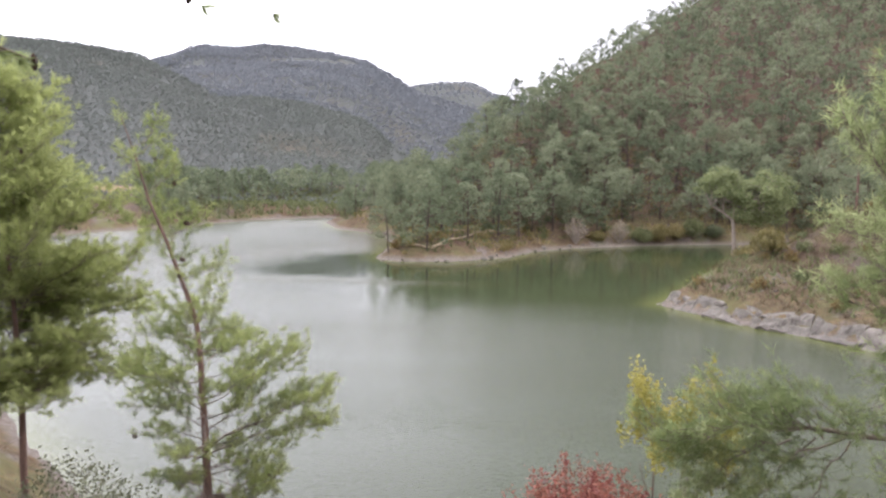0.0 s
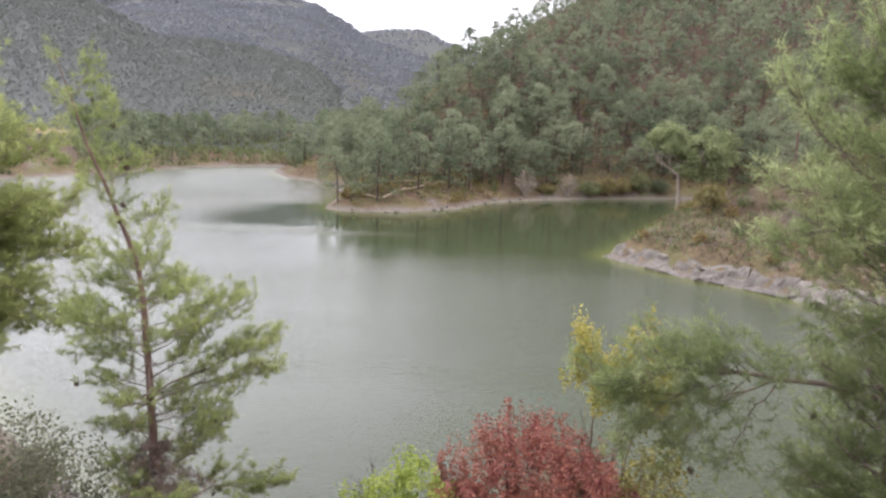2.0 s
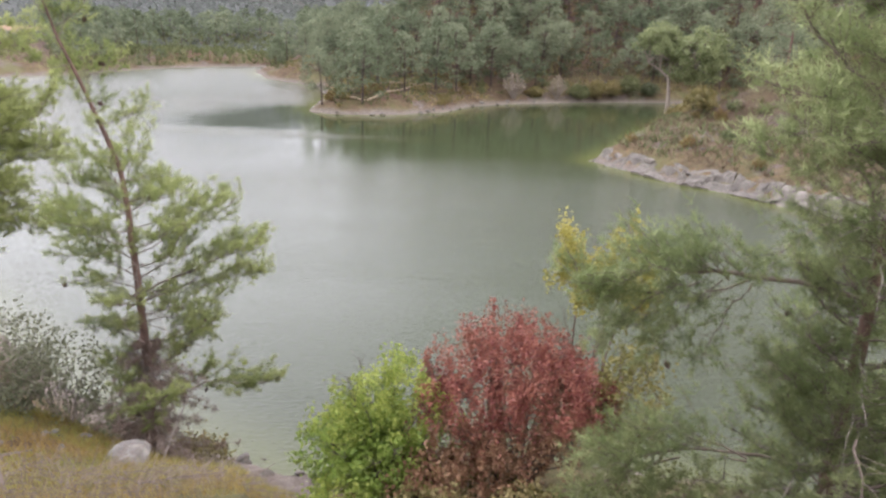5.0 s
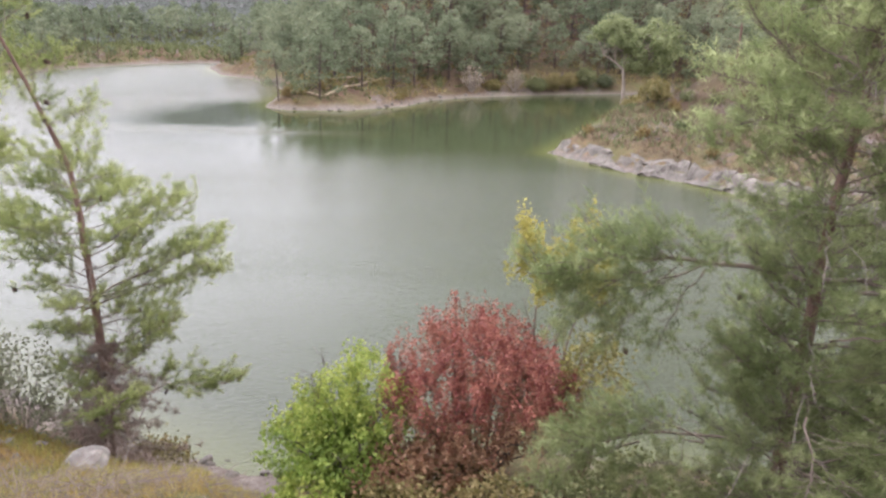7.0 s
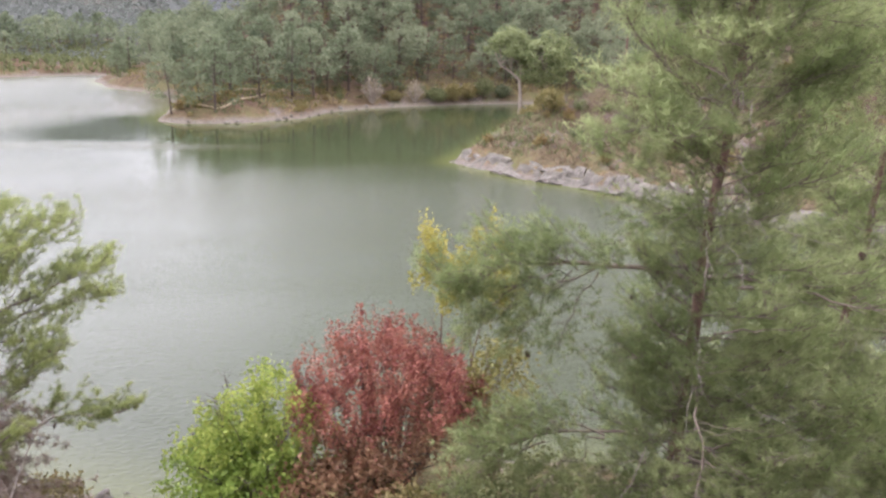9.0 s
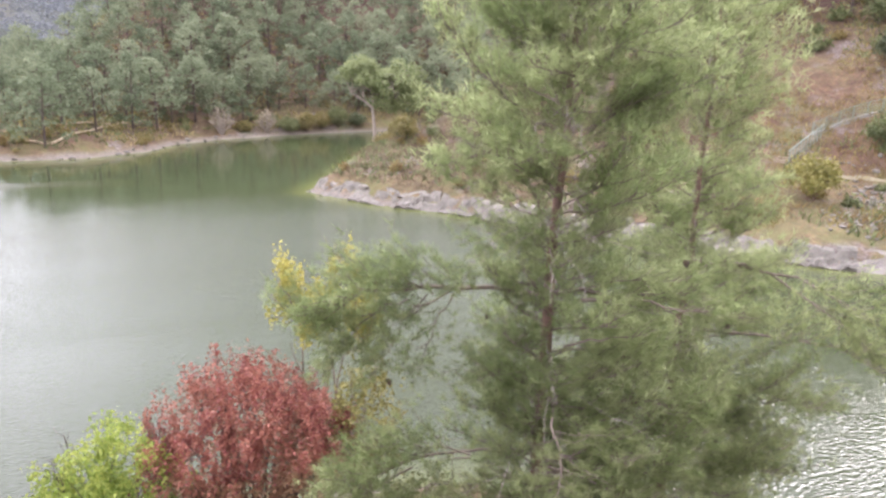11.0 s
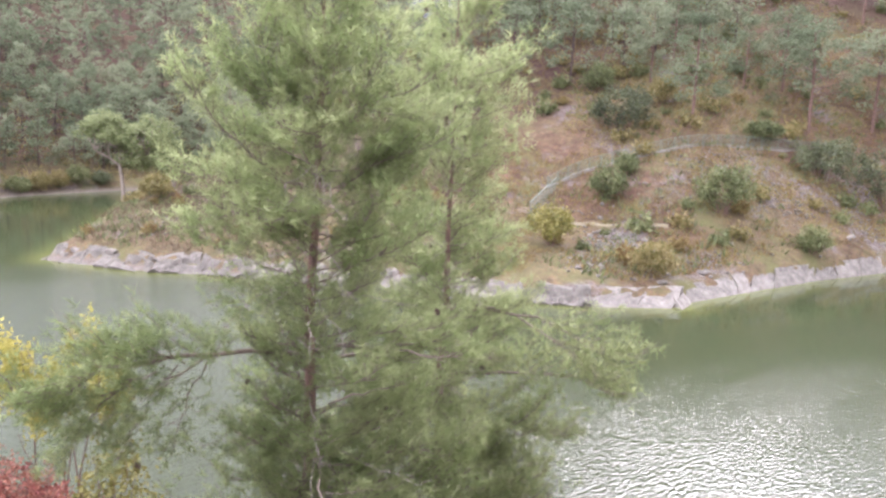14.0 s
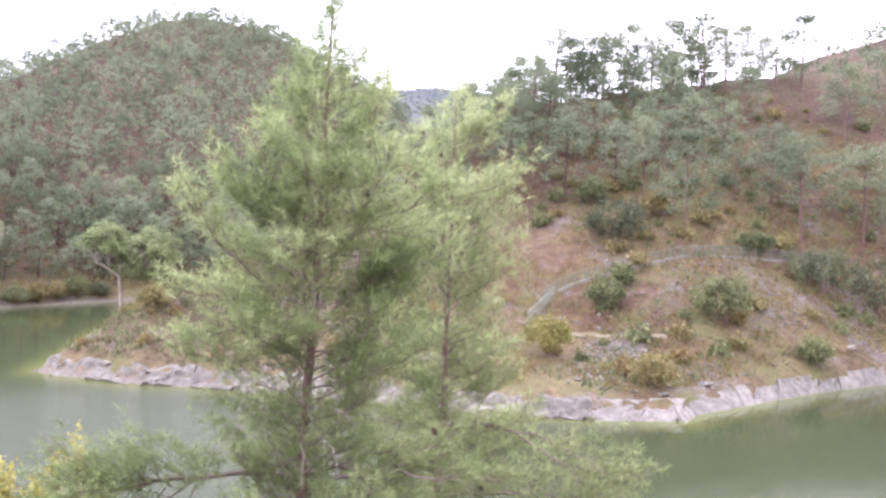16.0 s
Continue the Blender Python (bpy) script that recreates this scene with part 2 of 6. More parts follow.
def ground_mat():
    m, n, l, p = nodes_of("hill_ground")
    g = n.new("ShaderNodeNewGeometry")
    pos = g.outputs["Position"]
    big, mid_n, fine = noise_node(n, l, 0.045, 5, pos), noise_node(n, l, 0.35, 6, pos, 0.65), noise_node(n, l, 4.0, 6, pos, 0.7)
    soil = ramp(n, [(0.32, (0.066, 0.04, 0.028)), (0.50, (0.108, 0.07, 0.041)), (0.65, (0.14, 0.108, 0.055)), (0.78, (0.095, 0.10, 0.042))])
    l.new(mid_n.outputs["Fac"], soil.inputs[0])
    dry = ramp(n, [(0.35, (0.072, 0.046, 0.035)), (0.5, (0.102, 0.084, 0.05)), (0.68, (0.08, 0.086, 0.04))])
    l.new(big.outputs["Fac"], dry.inputs[0])
    col = mix_rgb(n, l, 0.5, soil.outputs[0], dry.outputs[0])
    col = mix_rgb(n, l, 0.5, col, fine.outputs["Color"], "SOFT_LIGHT")
    grit = noise_node(n, l, 1.3, 6, pos, 0.75)
    gr = ramp(n, [(0.30, (0.25, 0.22, 0.2)), (0.5, (0.5, 0.5, 0.5)), (0.70, (0.78, 0.76, 0.72))])
    l.new(grit.outputs["Fac"], gr.inputs[0])
    col = mix_rgb(n, l, 0.9, col, gr.outputs[0], "OVERLAY")
    scree = noise_node(n, l, 0.16, 5, pos, 0.7)
    sm = n.new("ShaderNodeMapRange")
    sm.inputs["From Min"].default_value, sm.inputs["From Max"].default_value = 0.54, 0.62
    l.new(scree.outputs["Fac"], sm.inputs[0])
    speck = ramp(n, [(0.38, (0.07, 0.052, 0.043)), (0.52, (0.14, 0.118, 0.106)), (0.66, (0.19, 0.165, 0.145))])
    l.new(fine.outputs["Fac"], speck.inputs[0])
    col = mix_rgb(n, l, sm.outputs[0], col, speck.outputs[0])
    herb = noise_node(n, l, 0.22, 4, pos, 0.6)
    hm = n.new("ShaderNodeMapRange")
    hm.inputs["From Min"].default_value, hm.inputs["From Max"].default_value = 0.50, 0.66
    hm.inputs["To Max"].default_value = 0.75
    l.new(herb.outputs["Fac"], hm.inputs[0])
    col = mix_rgb(n, l, hm.outputs[0], col, (0.102, 0.104, 0.042))
    lt = n.new("ShaderNodeAttribute")
    lt.attribute_name = "litter"
    fallen = ramp(n, [(0.35, (0.052, 0.029, 0.024)), (0.52, (0.074, 0.047, 0.036)), (0.70, (0.10, 0.074, 0.052))])
    l.new(grit.outputs["Fac"], fallen.inputs[0])
    col = mix_rgb(n, l, lt.outputs["Fac"], col, fallen.outputs[0])
    # scrub ground of the distant slopes, its colour greyed to suit the haze-tinted woods
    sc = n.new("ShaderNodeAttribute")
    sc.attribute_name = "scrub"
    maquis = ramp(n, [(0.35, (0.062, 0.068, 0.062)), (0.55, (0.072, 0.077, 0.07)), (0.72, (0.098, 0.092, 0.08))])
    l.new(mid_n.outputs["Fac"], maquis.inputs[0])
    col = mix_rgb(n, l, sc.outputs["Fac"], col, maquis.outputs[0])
    # bare pale stone along the water, with an uneven upper edge
    sp = n.new("ShaderNodeSeparateXYZ")
    l.new(pos, sp.inputs[0])
    up = n.new("ShaderNodeMath")
    up.operation = "MULTIPLY_ADD"
    l.new(mid_n.outputs["Fac"], up.inputs[0])
    up.inputs[1].default_value = -1.1
    l.new(sp.outputs["Z"], up.inputs[2])
    band = n.new("ShaderNodeMapRange")
    band.inputs["From Min"].default_value, band.inputs["From Max"].default_value = -0.4, 0.1
    band.inputs["To Min"].default_value, band.inputs["To Max"].default_value = 1.0, 0.0
    l.new(up.outputs[0], band.inputs[0])
    stone = ramp(n, [(0.3, (0.085, 0.07, 0.058)), (0.55, (0.155, 0.133, 0.112)), (0.75, (0.24, 0.21, 0.18))])
    l.new(fine.outputs["Fac"], stone.inputs[0])
    col = mix_rgb(n, l, band.outputs[0], col, stone.outputs[0])
    l.new(col, p.inputs["Base Color"])
    p.inputs["Roughness"].default_value = 0.95
    p.inputs["Specular IOR Level"].default_value = 0.1
    bp = n.new("ShaderNodeBump")
    bp.inputs["Strength"].default_value, bp.inputs["Distance"].default_value = 0.8, 0.25
    l.new(fine.outputs["Fac"], bp.inputs["Height"])
    l.new(bp.outputs[0], p.inputs["Normal"])
    return m


def water_mat():
    m, n, l, p = nodes_of("lake_water")
    g = n.new("ShaderNodeNewGeometry")
    pos = g.outputs["Position"]
    at = n.new("ShaderNodeAttribute")
    at.attribute_name = "shallow"
    big = noise_node(n, l, 0.03, 3, pos)
    deep = ramp(n, [(0.3, (0.027, 0.035, 0.014)), (0.7, (0.036, 0.045, 0.024))])
    l.new(big.outputs["Fac"], deep.inputs[0])
    col = mix_rgb(n, l, at.outputs["Fac"], deep.outputs[0], (0.13, 0.14, 0.04))
    l.new(col, p.inputs["Base Color"])
    p.inputs["IOR"].default_value = 1.33
    # gusts: ruffled lanes between calmer ones
    mp = n.new("ShaderNodeMapping")
    mp.inputs["Rotation"].default_value = (0, 0, radians(-12))
    mp.inputs["Scale"].default_value = (0.012, 0.055, 1)
    l.new(pos, mp.inputs[0])
    lanes = noise_node(n, l, 1.0, 4, mp.outputs[0], 0.6)
    gust = n.new("ShaderNodeMapRange")
    gust.inputs["From Min"].default_value, gust.inputs["From Max"].default_value = 0.35, 0.65
    gust.inputs["To Min"].default_value, gust.inputs["To Max"].default_value = 0.55, 1.0
    l.new(lanes.outputs["Fac"], gust.inputs[0])
    mp2 = n.new("ShaderNodeMapping")
    mp2.inputs["Rotation"].default_value = (0, 0, radians(18))
    mp2.inputs["Scale"].default_value = (0.65, 1.35, 1)
    l.new(pos, mp2.inputs[0])
    w1, w2 = noise_node(n, l, 5.4, 2, mp2.outputs[0], 0.5), noise_node(n, l, 12.0, 2, mp2.outputs[0], 0.5)
    ad = n.new("ShaderNodeMath")
    ad.operation = "MULTIPLY_ADD"
    l.new(w2.outputs["Fac"], ad.inputs[0])
    ad.inputs[1].default_value = 0.28
    l.new(w1.outputs["Fac"], ad.inputs[2])
    swell = noise_node(n, l, 1.5, 3, mp2.outputs[0], 0.6)
    ad2 = n.new("ShaderNodeMath")
    ad2.operation = "MULTIPLY_ADD"
    l.new(swell.outputs["Fac"], ad2.inputs[0])
    ad2.inputs[1].default_value = 0.15
    l.new(ad.outputs[0], ad2.inputs[2])
    ad = ad2
    bp = n.new("ShaderNodeBump")
    bp.inputs["Distance"].default_value = 0.12
    ra = n.new("ShaderNodeAttribute")
    ra.attribute_name = "ruffle"
    gm = n.new("ShaderNodeMath")
    gm.operation = "MULTIPLY"
    l.new(gust.outputs[0], gm.inputs[0])
    l.new(ra.outputs["Fac"], gm.inputs[1])
    l.new(gm.outputs[0], bp.inputs["Strength"])
    l.new(ad.outputs[0], bp.inputs["Height"])
    l.new(bp.outputs[0], p.inputs["Normal"])
    fr = n.new("ShaderNodeAttribute")
    fr.attribute_name = "gloss_spread"
    l.new(fr.outputs["Fac"], p.inputs["Roughness"])
    return m


GROUND, WATER = ground_mat(), water_mat()
PINE = foliage("pine_needles", (0.13, 0.16, 0.063), (0.205, 0.255, 0.099), (0.345, 0.385, 0.18), 0.76, 0.5, 0.8, True)
PINE_YELLOW = foliage("pine_needles_warm", (0.095, 0.125, 0.034), (0.18, 0.225, 0.063), (0.31, 0.35, 0.125), 0.5, 0.5, 0.8, True)
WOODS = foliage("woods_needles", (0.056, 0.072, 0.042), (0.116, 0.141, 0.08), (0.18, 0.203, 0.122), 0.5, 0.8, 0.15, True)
# mountain woods: aerial haze painted into the leaf colours, bluer in the farther
MIDWOODS_HAZE = foliage("mountain_woods", (0.108, 0.12, 0.104), (0.128, 0.14, 0.122), (0.14, 0.15, 0.134), 0.45, 0.8, 0.02, True)
FARWOODS_HAZE = foliage("far_woods", (0.136, 0.148, 0.157), (0.154, 0.166, 0.175), (0.168, 0.178, 0.185), 0.45, 0.8, 0.015, True)
LIME = foliage("lime_leaves", (0.10, 0.145, 0.027), (0.235, 0.305, 0.058), (0.37, 0.41, 0.10), 0.5, 0.5, 0.9)
GREEN = foliage("green_leaves", (0.10, 0.155, 0.03), (0.225, 0.32, 0.062), (0.33, 0.41, 0.095), 0.5, 0.5, 0.9)
YELLOWGREEN = foliage("yellowing_leaves", (0.085, 0.085, 0.022), (0.165, 0.155, 0.04), (0.24, 0.215, 0.07), 0.35, 0.5, 0.9)
OLDPINE = foliage("old_pine_needles", (0.19, 0.22, 0.07), (0.29, 0.33, 0.11), (0.39, 0.43, 0.17), 0.72, 0.5, 0.8, True)
RED = foliage("red_leaves", (0.07, 0.024, 0.022), (0.19, 0.055, 0.047), (0.30, 0.125, 0.085), 0.35, 0.5, 0.9)
RUSSET = foliage("russet_leaves", (0.09, 0.04, 0.028), (0.20, 0.095, 0.058), (0.28, 0.17, 0.095), 0.35, 0.5, 0.9)
OLIVE = foliage("olive_leaves", (0.06, 0.055, 0.018), (0.155, 0.138, 0.046), (0.24, 0.195, 0.085), 0.35, 0.55, 0.9)
GOLD = foliage("golden_leaves", (0.12, 0.125, 0.024), (0.27, 0.255, 0.045), (0.38, 0.34, 0.09), 0.35, 0.5, 0.9)
GREYLEAF = foliage("grey_leaves", (0.075, 0.085, 0.045), (0.13, 0.14, 0.08), (0.19, 0.195, 0.12), 0.4, 0.6, 0.6)
SHRUB = foliage("shrub_leaves", (0.036, 0.046, 0.018), (0.095, 0.113, 0.044), (0.155, 0.165, 0.07), 0.25, 0.6, 0.4)
PALELEAF = foliage("light_leaves", (0.11, 0.135, 0.055), (0.175, 0.205, 0.09), (0.235, 0.265, 0.13), 0.6, 0.55, 0.4)
DARKSHRUB = foliage("dark_shrub_leaves", (0.026, 0.033, 0.018), (0.062, 0.074, 0.038), (0.105, 0.12, 0.058), 0.2, 0.55, 0.4)
DRYGRASS = foliage("dry_grass", (0.09, 0.055, 0.024), (0.16, 0.112, 0.044), (0.195, 0.168, 0.062), 0.3, 0.8, 0.35)
BANKGRASS = foliage("bank_grass", (0.15, 0.10, 0.034), (0.27, 0.19, 0.06), (0.30, 0.26, 0.085), 0.35, 0.8, 0.35)
BANKGREEN = foliage("bank_green", (0.12, 0.125, 0.03), (0.22, 0.22, 0.05), (0.30, 0.285, 0.085), 0.35, 0.8, 0.35)
POINTGRASS = foliage("point_grass", (0.065, 0.046, 0.03), (0.12, 0.09, 0.055), (0.165, 0.132, 0.08), 0.3, 0.8, 0.35)
REED = foliage("dry_reeds", (0.17, 0.14, 0.10), (0.27, 0.23, 0.17), (0.36, 0.31, 0.23), 0.25, 0.7, 0.5)
BARK = bark("pine_bark", (0.055, 0.034, 0.026), (0.175, 0.106, 0.078))
DARKBARK = bark("dark_bark", (0.03, 0.022, 0.018), (0.085, 0.058, 0.045))
PALEBARK = bark("pale_bark", (0.14, 0.112, 0.088), (0.31, 0.265, 0.22))
LIMB = bark("limb_bark", (0.075, 0.056, 0.042), (0.195, 0.155, 0.12), 16)
TWIG = bark("grey_twigs", (0.12, 0.10, 0.085), (0.27, 0.23, 0.195), 20)
BRUSH = bark("dry_brushwood", (0.06, 0.045, 0.036), (0.20, 0.16, 0.125), 20)
CONE = bark("cone_scales", (0.03, 0.018, 0.012), (0.10, 0.06, 0.04), 40)
PALEROCK = rock_mat("slab_rock", (0.075, 0.063, 0.05), (0.142, 0.123, 0.098), (0.225, 0.2, 0.164), 1.4)
ROCK = rock_mat("pale_rock", (0.048, 0.04, 0.03), (0.112, 0.096, 0.073), (0.185, 0.163, 0.13))
GREYROCK = rock_mat("lichened_rock", (0.07, 0.062, 0.052), (0.135, 0.12, 0.10), (0.24, 0.22, 0.18), 3.0)

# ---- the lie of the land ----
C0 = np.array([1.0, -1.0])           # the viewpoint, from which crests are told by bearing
SHORE = np.array([(-2.2, 16.0), (-5.2, 17.6), (-9.8, 20.4), (-16.5, 26.8), (-31, 42), (-52, 70), (-68, 100), (-70, 112), (-66, 121), (-59, 127),
                  (-47, 150), (-40, 157), (-33, 161), (-24, 160), (-29, 149), (-23.5, 134), (-18, 128), (-12.7, 121), (-10.4, 108),
                  (-11, 91.5), (-8, 89), (-0.7, 89.3), (6.8, 94), (11, 101), (17, 105.5), (25, 108.7), (35, 112), (44, 114), (54, 113),
                  (52, 106), (36, 93), (24.5, 72), (18.6, 62.8), (21.2, 58), (23.4, 54), (26.5, 51.3), (31, 44), (37, 35), (44.5, 26.3),
                  (49.8, 22), (52.3, 22.5), (61, 21.2), (71, 19.4), (82, 16.5), (95, 12), (104, 4), (96, -8), (78, -16), (50, -20),
                  (30, -14), (22, -3), (18.5, 5), (15, 11.5), (10, 15.5), (4, 16.8)])


def shore_distance(x, y):
    """Metres inland of the waterline; below zero on the lake."""
    P, Q = SHORE, np.roll(SHORE, -1, 0)
    best, inside = np.full(x.shape, 1e9), np.zeros(x.shape, bool)
    for (ax, ay), (bx, by) in zip(P, Q):
        dx, dy = bx - ax, by - ay
        t = np.clip(((x - ax) * dx + (y - ay) * dy) / (dx * dx + dy * dy), 0, 1)
        best = np.minimum(best, np.hypot(x - ax - t * dx, y - ay - t * dy))
        inside ^= ((ay > y) != (by > y)) & (x < (bx - ax) * (y - ay) / (by - ay + 1e-12) + ax)
    return np.where(inside, -best, best)


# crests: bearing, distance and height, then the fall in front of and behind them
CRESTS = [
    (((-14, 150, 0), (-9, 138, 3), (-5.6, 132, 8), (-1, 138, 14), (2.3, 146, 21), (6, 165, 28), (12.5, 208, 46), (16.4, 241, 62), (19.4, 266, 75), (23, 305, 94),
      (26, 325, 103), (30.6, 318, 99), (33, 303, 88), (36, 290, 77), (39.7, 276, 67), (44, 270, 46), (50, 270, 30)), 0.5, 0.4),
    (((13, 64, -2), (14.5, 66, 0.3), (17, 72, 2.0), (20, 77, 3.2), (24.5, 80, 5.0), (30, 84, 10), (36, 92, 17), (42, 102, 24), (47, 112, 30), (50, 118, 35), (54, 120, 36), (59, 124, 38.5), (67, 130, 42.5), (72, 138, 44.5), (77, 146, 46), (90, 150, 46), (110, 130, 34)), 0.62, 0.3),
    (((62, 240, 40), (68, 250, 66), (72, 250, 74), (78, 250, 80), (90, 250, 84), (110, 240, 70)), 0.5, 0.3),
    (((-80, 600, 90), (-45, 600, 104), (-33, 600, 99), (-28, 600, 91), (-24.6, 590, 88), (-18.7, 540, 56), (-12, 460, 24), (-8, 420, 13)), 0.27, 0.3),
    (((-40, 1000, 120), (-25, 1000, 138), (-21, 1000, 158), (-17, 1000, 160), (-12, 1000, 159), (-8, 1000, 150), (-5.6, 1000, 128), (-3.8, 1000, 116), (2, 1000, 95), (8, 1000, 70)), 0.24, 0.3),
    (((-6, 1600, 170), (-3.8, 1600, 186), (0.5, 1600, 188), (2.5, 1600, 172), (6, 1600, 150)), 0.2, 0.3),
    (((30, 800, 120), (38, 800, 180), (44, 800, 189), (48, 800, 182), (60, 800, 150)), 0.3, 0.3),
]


def land(x, y, rough=True):
    """Height of the ground."""
    x, y = np.asarray(x, float), np.asarray(y, float)
    sd = shore_distance(x, y)
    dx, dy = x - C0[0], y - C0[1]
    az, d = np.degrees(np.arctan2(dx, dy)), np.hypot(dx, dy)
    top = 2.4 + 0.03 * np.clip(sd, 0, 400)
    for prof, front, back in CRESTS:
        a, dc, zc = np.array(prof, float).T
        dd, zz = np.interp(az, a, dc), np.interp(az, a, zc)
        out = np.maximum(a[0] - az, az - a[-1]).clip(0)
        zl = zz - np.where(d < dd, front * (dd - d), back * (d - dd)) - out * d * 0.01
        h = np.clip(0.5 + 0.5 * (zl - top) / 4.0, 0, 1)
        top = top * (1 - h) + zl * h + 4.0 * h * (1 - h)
    # the bank on which the viewpoint stands
    near = np.clip((34 - d) / 12, 0, 1) + ((az < -60) | (az > 115)) * np.clip((d - 10) / 20, 0, 1)
    bank = 10.75 + 0.05 * np.clip(d - 40, 0, 500) * (near > 0)
    top = top * (1 - np.clip(near, 0, 1)) + bank * np.clip(near, 0, 1)
    step = 0.45 + 0.75 * np.clip((az - 12) / 3, 0, 1) * np.clip((105 - d) / 8, 0, 1) * (0.6 + 0.8 * vnoise(x / 3.0, y / 3.0, 41))
    rise = 0.66 * np.clip(sd, 0, None) + step * np.clip(sd / 0.9, 0, 1)
    rise = rise + 0.4 * np.clip(sd - 12, 0, 60) * np.clip((az - 44) / 10, 0, 1) * np.clip((110 - az) / 15, 0, 1)
    # below the viewpoint the foot of the bank is flatter, its upper part steeper
    flat = np.clip((az + 15) / 9, 0, 1) * np.clip((95 - az) / 20, 0, 1) * np.clip((30 - d) / 6, 0, 1)
    low = np.where(sd < 6.5, 0.36 * sd + 0.4 * np.clip(sd, 0, 1), 2.74 + 0.84 * (sd - 6.5))
    rise = rise * (1 - flat) + np.clip(low, 0, None) * flat
    # a stony beach at the foot of the near bank
    rise = rise - 0.8 * np.clip(sd, 0, 1) * np.clip((4.6 - sd) / 2.4, 0, 1) * np.clip((32 - d) / 6, 0, 1) * np.clip((-2 - az) / 6, 0, 1) * np.clip((az + 60) / 10, 0, 1)
    k = 1.5
    z = -k * np.log(np.exp(-np.clip(rise, 0, 200) / k) + np.exp(-np.clip(top, -5, 200) / k))
    big = np.maximum(rise, top) > 150
    z = np.where(big, np.minimum(rise, top), z)
    z = np.where(sd < 0, np.maximum(-7.0, 0.38 * sd), np.maximum(z, 0.02))
    if rough:
        amp = np.clip(sd / 12, 0, 1) * np.clip((d - 4) / 8, 0.1, 1)
        z = z + amp * (fbm(x / 26, y / 26, 3) * 3.2 + fbm(x / 6, y / 6, 9, 3) * 1.1) * np.clip(d / 60, 0.35, 1) + np.clip(sd * 2, 0, 1) * fbm(x / 1.6, y / 1.6, 21, 3) * 0.35 * np.clip(d / 20, 0.3, 1)
        z = z + np.clip((d - 300) / 500, 0, 1) * fbm(x / 150, y / 150, 31, 4) * 46
    return z


def at_ground(x, y):
    return float(land(np.array([x]), np.array([y]))[0])


def polar_grid(az, rad):
    a, r = np.meshgrid(np.radians(az), rad, indexing="ij")
    x, y = C0[0] + np.sin(a) * r, C0[1] + np.cos(a) * r
    n, m = len(az), len(rad)
    i, j = np.meshgrid(np.arange(n), np.arange(m - 1), indexing="ij")
    k = (i + 1) % n
    F = np.stack([i * m + j, i * m + j + 1, k * m + j + 1, k * m + j], -1).reshape(-1, 4)
    return x.ravel(), y.ravel(), F


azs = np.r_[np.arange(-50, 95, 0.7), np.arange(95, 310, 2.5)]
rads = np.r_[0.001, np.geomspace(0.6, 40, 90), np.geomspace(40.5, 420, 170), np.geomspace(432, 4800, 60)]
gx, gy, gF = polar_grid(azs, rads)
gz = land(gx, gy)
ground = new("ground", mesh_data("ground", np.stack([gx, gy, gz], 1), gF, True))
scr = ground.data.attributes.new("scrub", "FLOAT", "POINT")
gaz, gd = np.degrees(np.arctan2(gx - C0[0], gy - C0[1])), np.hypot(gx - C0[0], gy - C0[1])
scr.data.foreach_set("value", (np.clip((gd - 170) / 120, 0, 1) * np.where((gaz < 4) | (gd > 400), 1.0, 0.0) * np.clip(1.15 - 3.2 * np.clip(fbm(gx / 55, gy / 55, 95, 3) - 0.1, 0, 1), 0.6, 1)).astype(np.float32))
lit = ground.data.attributes.new("litter", "FLOAT", "POINT")
gsd = shore_distance(gx, gy)
lit.data.foreach_set("value", (np.clip((gsd - np.where(gaz < 30, 1.5, np.where(gaz < 48, 10, 26))) / 10, 0, 1) * np.clip((420 - gd) / 60, 0, 1) * (gd > 60) * np.clip(0.75 + 1.1 * fbm(gx / 11, gy / 11, 97, 3), 0, 1)).astype(np.float32))
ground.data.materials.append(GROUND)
tagged(ground, "reddish brown hillsides with dry grass and pale stone shores", "ground", kind="structure")

lx, ly, lF = polar_grid(np.r_[np.arange(-50, 100, 1.0), np.arange(100, 310, 5)], np.r_[0.05, np.geomspace(8, 260, 120)])
water = new("water", mesh_data("water", np.stack([lx, ly, 0 * lx], 1), lF, True))
sh = water.data.attributes.new("shallow", "FLOAT", "POINT")
lsd = -shore_distance(lx, ly)
sh.data.foreach_set("value", np.clip(1 - lsd / 3.0, 0, 1) ** 1.5 * (np.where(np.hypot(lx, ly) < 42, 0.35, 0.7)).astype(np.float32))
rf = water.data.attributes.new("ruffle", "FLOAT", "POINT")
shelter = 0.45 * np.exp(-(((lx + 18) / 14) ** 2 + ((ly - 92) / 22) ** 2)) + 0.12 * np.exp(-(((lx + 9) / 15) ** 2 + ((ly - 82) / 8) ** 2)) + np.exp(-(((lx - 20) / 34) ** 2 + ((ly - 88) / 26) ** 2)) + 0.8 * np.exp(-(((lx - 60) / 30) ** 2 + ((ly - 16.5 + 0.2 * (lx - 60)) / 5.5) ** 2)) - 0.9 * np.exp(-(((lx + 12) / 20) ** 2 + ((ly - 72 + 0.1 * lx) / 1.6) ** 2))
